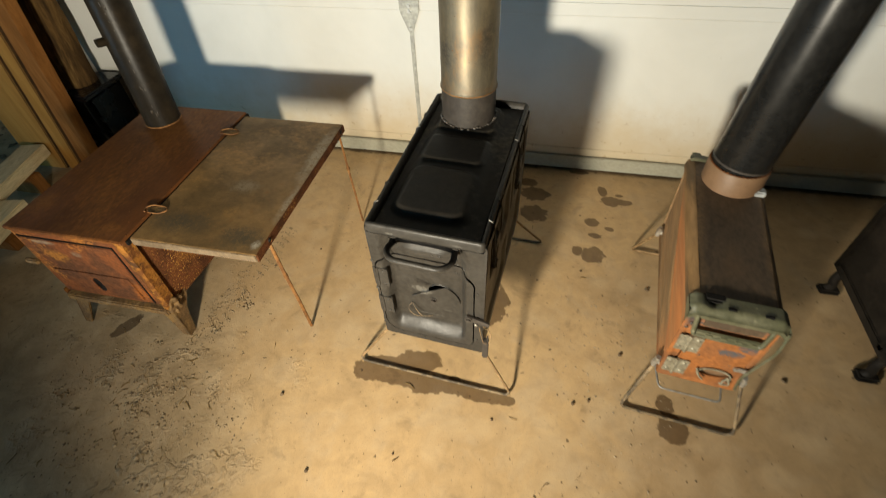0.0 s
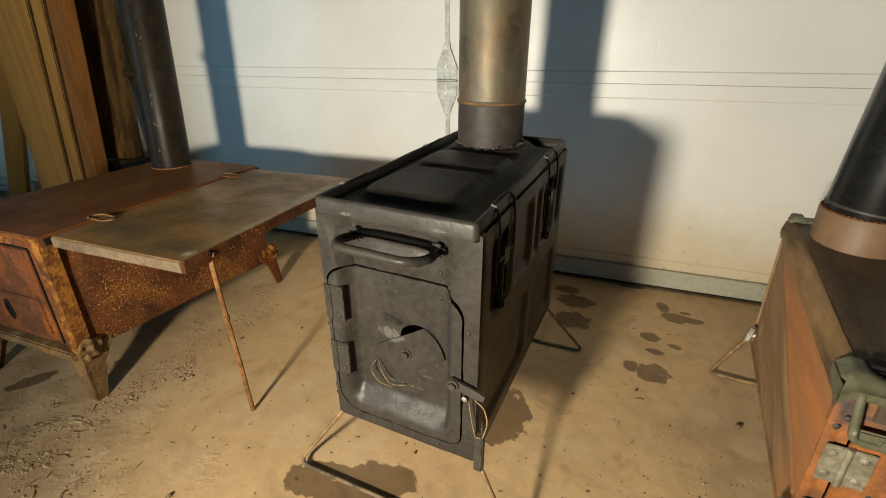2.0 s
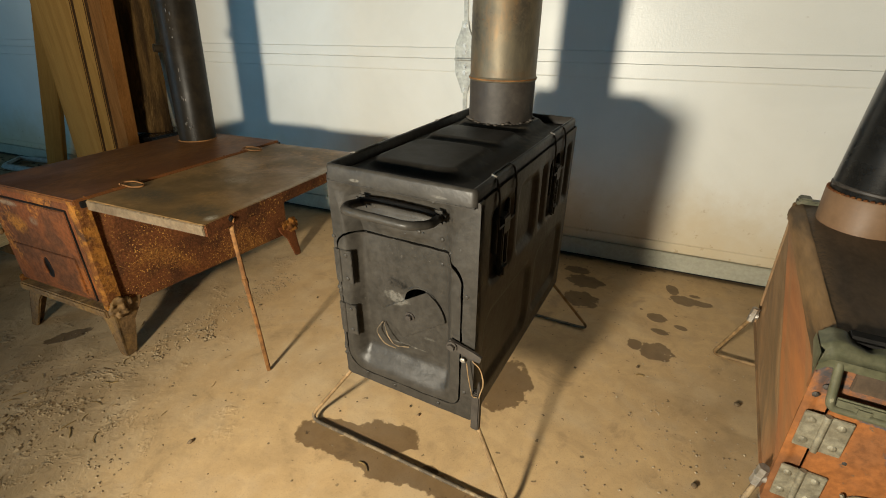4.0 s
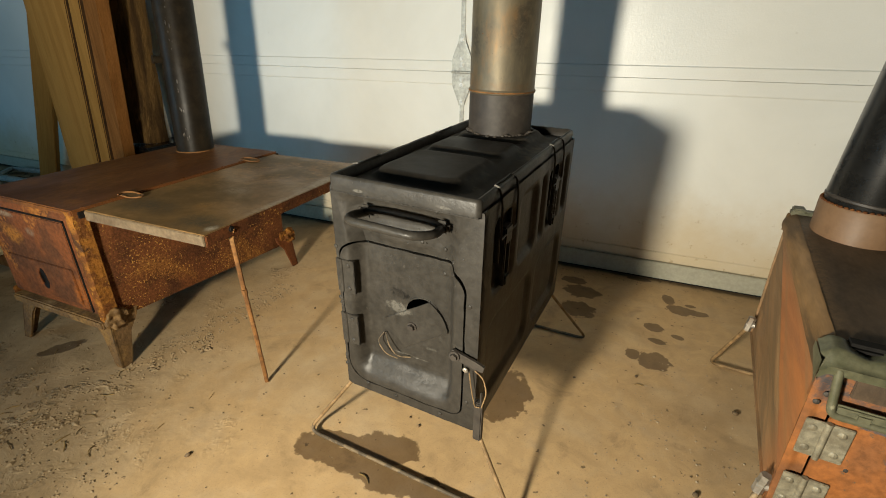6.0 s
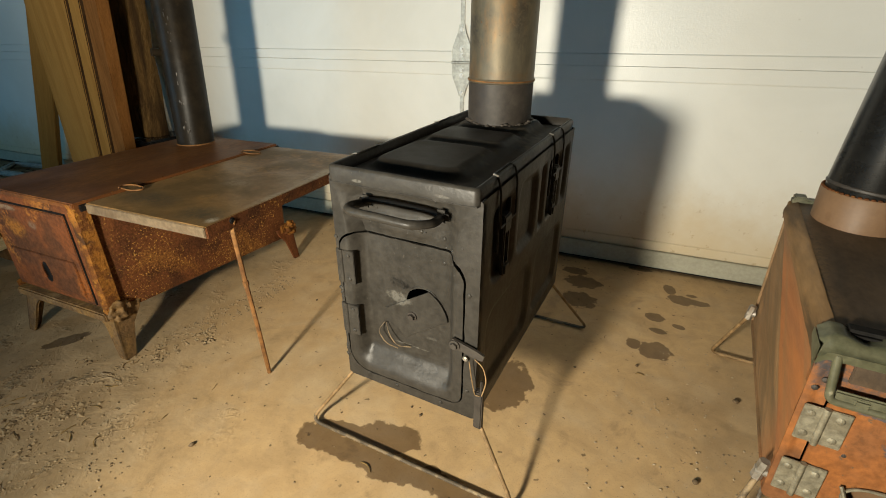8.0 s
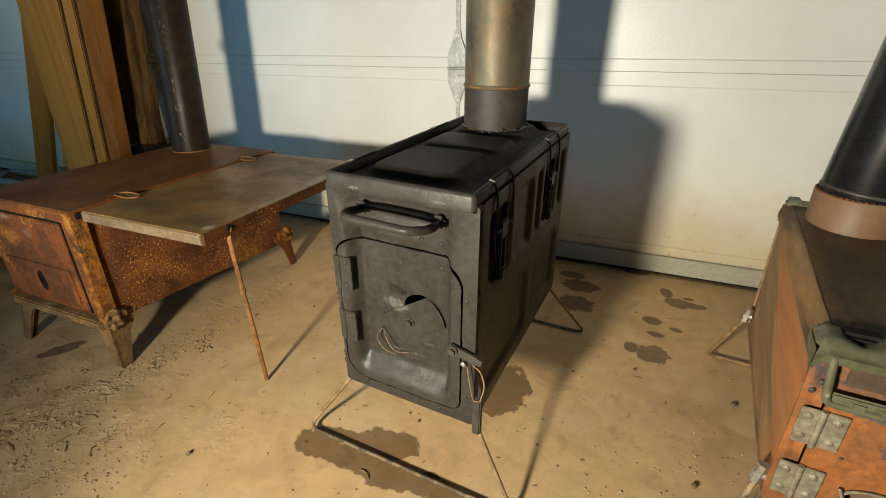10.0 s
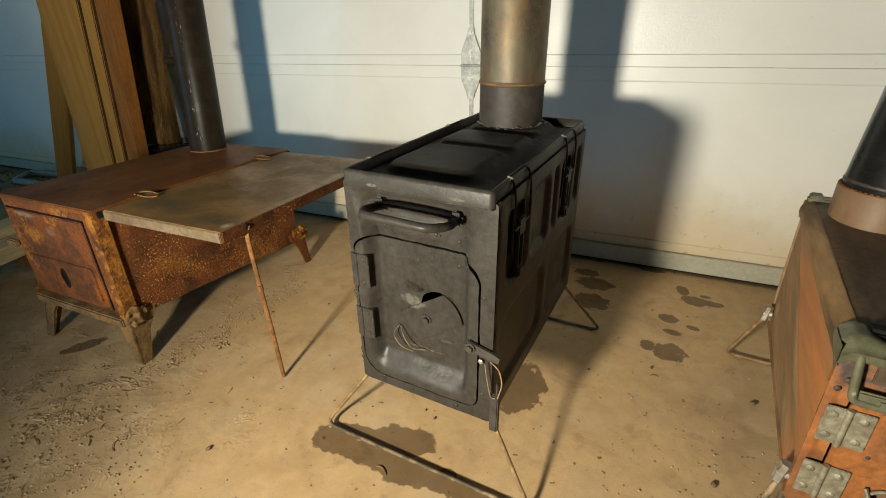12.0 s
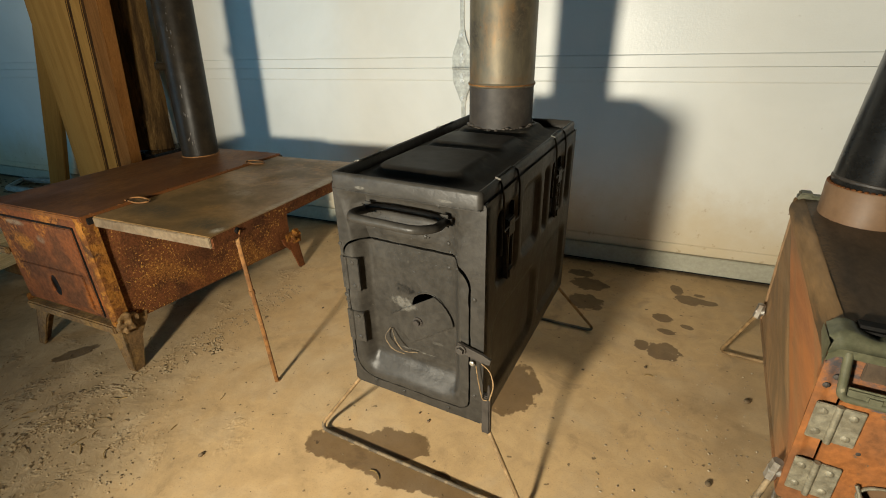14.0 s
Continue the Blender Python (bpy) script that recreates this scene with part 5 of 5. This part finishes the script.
    rbox(bm, 0.046, 0.070, 0.320, 0.340, 0.372, 0.386, 0.003)
    part("collar_tab", bm, GALVANISED, st)
    return st


# ---- the dark stove on clawed feet ----
def dark_stove():
    st = thing("cast_stove", "low dark cast iron stove on splayed pad feet", "stove")
    x0, x1, y0, y1, lo, hi = 0.955, 1.24, 0.14, 0.44, 0.085, 0.36
    bm = bmesh.new()
    rbox(bm, x0, x1, y0, y1, lo, hi, 0.008)
    body = part("body", bm, DARK_IRON, st)
    bm = bmesh.new()
    rbox(bm, x0 - 0.005, x0 + 0.002, y0 + 0.02, y0 + 0.035, lo + 0.02, hi - 0.03, 0.003)
    rbox(bm, x0 - 0.005, x0 + 0.002, y1 - 0.035, y1 - 0.02, lo + 0.02, hi - 0.03, 0.003)
    rbox(bm, x0 - 0.005, x0 + 0.002, y0 + 0.02, y1 - 0.02, lo + 0.02, lo + 0.036, 0.003)
    rbox(bm, x0 - 0.005, x0 + 0.002, y0 + 0.02, y1 - 0.02, hi - 0.045, hi - 0.03, 0.003)
    part("side_moulding", bm, DARK_IRON, st)
    bm = bmesh.new()
    rbox(bm, x0 - 0.012, x1 + 0.012, y0 - 0.012, y1 + 0.012, hi, hi + 0.014, 0.005)
    part("top_plate", bm, DARK_IRON, st)
    for px, py, sx in ((x0 + 0.03, y0 + 0.02, -1), (x0 + 0.03, y1 - 0.02, -1), (x1 - 0.03, y0 + 0.02, 1), (x1 - 0.03, y1 - 0.02, 1)):
        bm = bmesh.new()
        tube(bm, rounded([(px, py, lo + 0.01), (px + sx * 0.012, py, 0.055), (px + sx * 0.004, py, 0.026), (px + sx * 0.012, py, 0.012)], 0.02), 0.0095, 10, 1.2)
        rbox(bm, min(px - sx * 0.020, px + sx * 0.030), max(px - sx * 0.020, px + sx * 0.030), py - 0.017, py + 0.017, 0.0, 0.016, 0.006)
        smooth(part("foot", bm, DARK_IRON, st), 50)
    return st


# ---- timber leaning and lying at the west end ----
def plank(name, label, a, b, width, thick, turn, material, ends=0.0):
    """A straight board from its foot a to its head b; turn spins it about its length."""
    a, b = Vector(a), Vector(b)
    bm = bmesh.new()
    rbox(bm, -width / 2, width / 2, -thick / 2, thick / 2, 0, (b - a).length, 0.003)
    q = Vector((0, 0, 1)).rotation_difference((b - a).normalized()).to_matrix().to_4x4()
    ob = part(name, bm, material)
    ob.matrix_world = Matrix.Translation(a) @ q @ pose(0, 0, 0, 0, 0, turn)
    return tagged(ob, label, "timber")


def timber():
    # three boards side by side: (x at the floor, x at 1.3 m) of both edges, and depth
    for name, label, l0, l1, r0, r1, y, thick, mt in (
            ("pine_board", "wide yellow pine board leaning upright beside the stove", -1.775, -1.690, -1.616, -1.425, 0.567, 0.035, PINE),
            ("pine_stud", "narrow yellow pine stud standing beside a wide board", -1.608, -1.418, -1.550, -1.366, 0.572, 0.04, PINE),
            ("red_plank", "reddish planed plank leaning upright", -1.540, -1.357, -1.474, -1.288, 0.577, 0.042, CEDAR)):
        bm = bmesh.new()
        prism(bm, [(l0, 0.0), (r0, 0.0), (r1, 1.3), (l1, 1.3)], y, y + thick)
        bmesh.ops.bevel(bm, geom=list(bm.edges), offset=0.003, segments=2, affect="EDGES")
        bmesh.ops.recalc_face_normals(bm, faces=bm.faces)
        # east faces of the pine coloured dark, for the shade between boards
        for f in bm.faces:
            f.material_index = int(f.normal.x > 0.5 and mt is PINE)
        tagged(part(name, bm, (mt, GAP_SHADE)), label, "timber")
    plank("brown_stud", "brown stud leaning behind the other boards", (-2.38, 0.79, 0.012), (-1.86, 0.82, 1.3), 0.07, 0.04, 35, PINE)
    bm = bmesh.new()
    tube(bm, [(-1.53, 0.838, 0.0), (-1.585, 0.845, 1.3)], 0.014, 10)
    tagged(smooth(part("steel_bar", bm, PALE_ALLOY)), "grey steel bar leaning against the door", "bar")
    # black tub under the bark slab
    bm = bmesh.new()
    rbox(bm, -1.72, -1.43, 0.66, 0.845, 0.0, 0.262, 0.02)
    tub = part("plastic_tub", bm, PLASTIC)
    tagged(tub, "black plastic tub standing by the door", "tub")
    bm = bmesh.new()
    rbox(bm, -1.73, -1.42, 0.65, 0.852, 0.25, 0.268, 0.006)
    part("tub_rim", bm, PLASTIC, tub)
    # half-round slab with bark
    a, b = Vector((-1.545, 0.745, 0.272)), Vector((-1.475, 0.79, 1.35))
    bm = bmesh.new()
    n = 14
    rows = []
    for j in range(41):
        f = j / 40
        r = 0.082 - 0.02 * f
        rows.append([bm.verts.new((r * math.cos(math.pi * k / (n - 1) + math.pi) * (1 + 0.12 * noise.noise((k * 0.6, f * 9, 0))), 0.75 * r * math.sin(math.pi * k / (n - 1) + math.pi) * (1 + 0.2 * noise.noise((k * 0.7, f * 12, 3))), f * (b - a).length)) for k in range(n)])
    for p, q in zip(rows, rows[1:]):
        for k in range(n):
            bm.faces.new((p[k], p[(k + 1) % n], q[(k + 1) % n], q[k]))
    bm.faces.new(rows[0][::-1])
    bm.faces.new(rows[-1])
    slab = smooth(part("bark_slab", bm, BARK), 60)
    slab.matrix_world = Matrix.Translation(a) @ Vector((0, 0, 1)).rotation_difference((b - a).normalized()).to_matrix().to_4x4() @ pose(0, 0, 0, 0, 0, 35)
    bm = bmesh.new()
    relief(bm, 2, 40, lambda u, v: Vector((0.062 - 0.014 * v + 0.012 * u + 0.004 * noise.noise((v * 12, 0, 0)), 0.002 - 0.02 * u * (1 - u), v * (b - a).length)))
    part("sapwood_edge", bm, SAWN, slab, "pale sapwood edge")
    tagged(slab, "rough bark-edged slab of wood leaning upright", "timber")
    # two sawn timbers on the floor
    for x, y, dx, dy, z0, z1 in ((-1.668, 0.55, 0.22, -0.97, 0.075, 0.12), (-1.515, 0.285, 0.22, -0.97, 0.05, 0.095)):
        d = Vector((dx, dy, 0))
        bm = bmesh.new()
        rbox(bm, -0.045, 0.045, -d.length, 0, z0, z1, 0.004)
        ob = part("sawn_timber", bm, SAWN)
        ob.matrix_world = pose(x, y, 0, 0, 0, math.degrees(math.atan2(dx, -dy)))
        tagged(ob, "pale square-sawn timber lying on packing strips", "timber")
        for f in (0.12, 0.75):
            px, py = x + dx * f, y + dy * f
            bm = bmesh.new()
            rbox(bm, px - 0.06, px + 0.06, py - 0.022, py + 0.022, 0.0, z0, 0.004)
            tagged(part("packing_strip", bm, CEDAR), "wooden packing strip under the sawn timber", "timber", "packing strips")


room()
garage_door()
box_stove()
rusty_stove()
long_stove()
dark_stove()
timber()


# ---- crumbs, pebbles and straw on the floor ----
def lump(verts, faces, x, y, r, rng, flat=0.6):
    n = len(verts)
    for dx, dy, dz in ((1, 0, 0), (-1, 0, 0), (0, 1, 0), (0, -1, 0), (0, 0, 1), (0, 0, -0.4)):
        k = rng.uniform(0.7, 1.2) * r
        verts.append((x + dx * k, y + dy * k, max(-0.001, flat * r * 0.4 + dz * k * flat)))
    for a, b, c in ((0, 2, 4), (2, 1, 4), (1, 3, 4), (3, 0, 4), (2, 0, 5), (1, 2, 5), (3, 1, 5), (0, 3, 5)):
        faces.append((n + a, n + b, n + c))


def scatter(name, label, count, place, size, material, seed, flat=0.6):
    rng = random.Random(seed)
    verts, faces = [], []
    while count:
        x, y = place(rng)
        if y < WALL - 0.03:
            lump(verts, faces, x, y, size(rng), rng, flat)
            count -= 1
    me = bpy.data.meshes.new(name)
    me.from_pydata(verts, [], faces)
    me.materials.append(material)
    return tagged(new(name, me), label, "debris", kind="stuff")


def litter():
    def tread(r):
        """A crumb on one of the short slanting bars that a tyre left."""
        k, side, f = r.randrange(22), r.choice((-1, 1)), r.random()
        return (-0.645 + 0.05 * k / 22 + side * (0.006 + 0.030 * f) + r.gauss(0, 0.004), -0.10 + 0.024 * k - 0.016 * f + r.gauss(0, 0.0028))

    anywhere = lambda r: (r.uniform(-1.6, 1.1), r.uniform(-0.5, 0.84))
    scatter("grit", "fine dark grit scattered over the floor", 380, anywhere, lambda r: 0.0006 + 0.0018 * r.random() ** 2, EARTH, 11)
    scatter("pale_grit", "pale gravel crumbs scattered over the floor", 620, lambda r: (r.gauss(0.43, 0.085), r.gauss(0.12, 0.2)), lambda r: 0.0006 + 0.0022 * r.random() ** 2.5, GRIT, 12)
    scatter("tan_grit", "sandy crumbs scattered over the floor", 650, lambda r: (r.uniform(-0.7, 0.85), r.uniform(-0.45, 0.8)), lambda r: 0.0006 + 0.0020 * r.random() ** 3, SOIL, 17)
    # caked soil by the rusty stove, shed in a line from a tyre
    scatter("soil_crumbs", "caked soil crumbs in a trodden line", 620, tread, lambda r: r.uniform(0.0009, 0.0038), SOIL, 13, 0.5)
    scatter("tread_crumbs", "dark crumbs pressed into a tyre print", 330, tread, lambda r: r.uniform(0.0007, 0.0024), SOIL, 19, 0.4)
    piles = ((-0.64, -0.18, 0.035), (-0.68, -0.20, 0.05), (-0.60, -0.30, 0.06), (-0.86, -0.22, 0.05), (-0.78, -0.40, 0.08), (-0.47, -0.24, 0.04))
    scatter("soil_patch", "loose dark soil trodden onto the floor", 700, lambda r: (lambda p: (r.gauss(p[0], p[2]), r.gauss(p[1], p[2])))(r.choice(piles)), lambda r: 0.0008 + 0.0032 * r.random() ** 2, SOIL, 14, 0.5)
    scatter("dark_crumbs", "dark crumbs of bark and earth on the floor", 80, lambda r: (lambda p: (r.gauss(p[0], 0.8 * p[2]), r.gauss(p[1], 0.8 * p[2])))(r.choice(piles)), lambda r: 0.0007 + 0.0026 * r.random() ** 2, EARTH, 20, 0.4)
    clods = ((-0.617, -0.166, 0.02), (-0.648, -0.186, 0.016), (-0.59, -0.255, 0.018), (-0.597, -0.33, 0.024), (-0.681, -0.253, 0.012), (-0.671, -0.306, 0.02), (-0.56, -0.394, 0.02),
             (-0.707, -0.225, 0.018), (-0.755, -0.074, 0.012), (-0.597, 0.11, 0.014), (-0.616, -0.007, 0.012), (-0.57, 0.089, 0.012), (-0.894, -0.251, 0.014), (-0.74, -0.36, 0.03))
    near = lambda r: (lambda p: (r.gauss(p[0], p[2]), r.gauss(p[1], 0.7 * p[2])))(r.choice(clods))
    scatter("soil_clods", "flat clods of trodden soil in loose clusters", 300, near, lambda r: 0.0015 + 0.0058 * r.random() ** 2.2, SOIL, 23, 0.45)
    scatter("dark_clods", "dark damp flakes of earth among the clods", 90, near, lambda r: 0.001 + 0.0045 * r.random() ** 2, EARTH, 24, 0.3)
    scatter("soil_grains", "dry soil grains trodden over the floor", 500, lambda r: (r.gauss(-0.78, 0.17), r.gauss(-0.15, 0.2)), lambda r: 0.0007 + 0.0028 * r.random() ** 2, SOIL, 18, 0.45)
    scatter("wall_dust", "crumbs swept along the foot of the door", 220, lambda r: (r.uniform(-1.3, 1.1), 0.835 - abs(r.gauss(0, 0.03))), lambda r: r.uniform(0.0008, 0.003), SOIL, 15, 0.5)
    scatter("door_dirt", "dark clods and rubbish along the foot of the door", 260, lambda r: (r.uniform(-3.4, -1.8), 0.80 - abs(r.gauss(0, 0.11))), lambda r: r.uniform(0.003, 0.016), EARTH, 16, 0.5)
    # single larger pebbles
    for x, y, r in ((-0.353, -0.143, 0.0062), (0.514, 0.338, 0.0075), (0.434, 0.115, 0.007), (0.336, 0.377, 0.005), (0.799, 0.114, 0.0075), (-0.223, -0.295, 0.006), (-0.051, -0.224, 0.004), (0.325, -0.034, 0.006),
                    (-0.023, 0.072, 0.004), (-0.047, 0.085, 0.003), (0.217, 0.322, 0.004), (0.148, -0.108, 0.004), (0.36, -0.02, 0.005), (-0.56, 0.24, 0.005), (-0.45, 0.33, 0.004)):
        r *= 0.7
        rng = random.Random(int(1000 * (x + 2)))
        bm = bmesh.new()
        bmesh.ops.create_icosphere(bm, subdivisions=2, radius=r, matrix=pose(x, y, r * 0.55, 0, 0, rng.uniform(0, 180)) @ Matrix.Diagonal((1.2, 0.9, 0.65, 1)))
        for v in bm.verts:
            v.co += Vector((0.25 * r * noise.noise(v.co * 300), 0.25 * r * noise.noise(v.co * 300 + Vector((9, 0, 0))), 0))
        tagged(smooth(part("pebble", bm, EARTH)), "small dark pebble on the floor", "pebble", "pebbles")
    # straw and shavings
    rng = random.Random(34)
    bm = bmesh.new()
    for k in range(80):
        if k < 55:
            p = rng.choice(piles)
            x, y = rng.gauss(p[0], 0.11), rng.gauss(p[1], 0.11)
        else:
            x, y = rng.uniform(-0.6, 0.8), rng.uniform(-0.45, 0.75)
        a, l = rng.uniform(0, 6.28), rng.uniform(0.006, 0.028)
        bend = rng.uniform(-0.2, 0.2) * l
        pts = [(x + math.cos(a) * l * f - math.sin(a) * bend * 4 * f * (1 - f), y + math.sin(a) * l * f + math.cos(a) * bend * 4 * f * (1 - f), 0.0012 + 0.002 * math.sin(3.14 * f) * rng.random()) for f in (0, 0.25, 0.5, 0.75, 1)]
        tube(bm, pts, rng.uniform(0.0004, 0.0009), 4)
    tagged(part("straw", bm, STRAW), "bits of straw and twig on the floor", "debris", kind="stuff")
    # light metal channel on the floor at the far end
    bm = bmesh.new()
    tube(bm, rounded([(-2.45, 0.84, 0.018), (-2.72, 0.80, 0.018), (-2.62, 0.68, 0.018), (-2.2, 0.70, 0.018)], 0.02), 0.012, 6, 1.3)
    tagged(part("metal_frame", bm, DOOR_IRON), "bent pale metal frame lying on the floor", "frame")


litter()
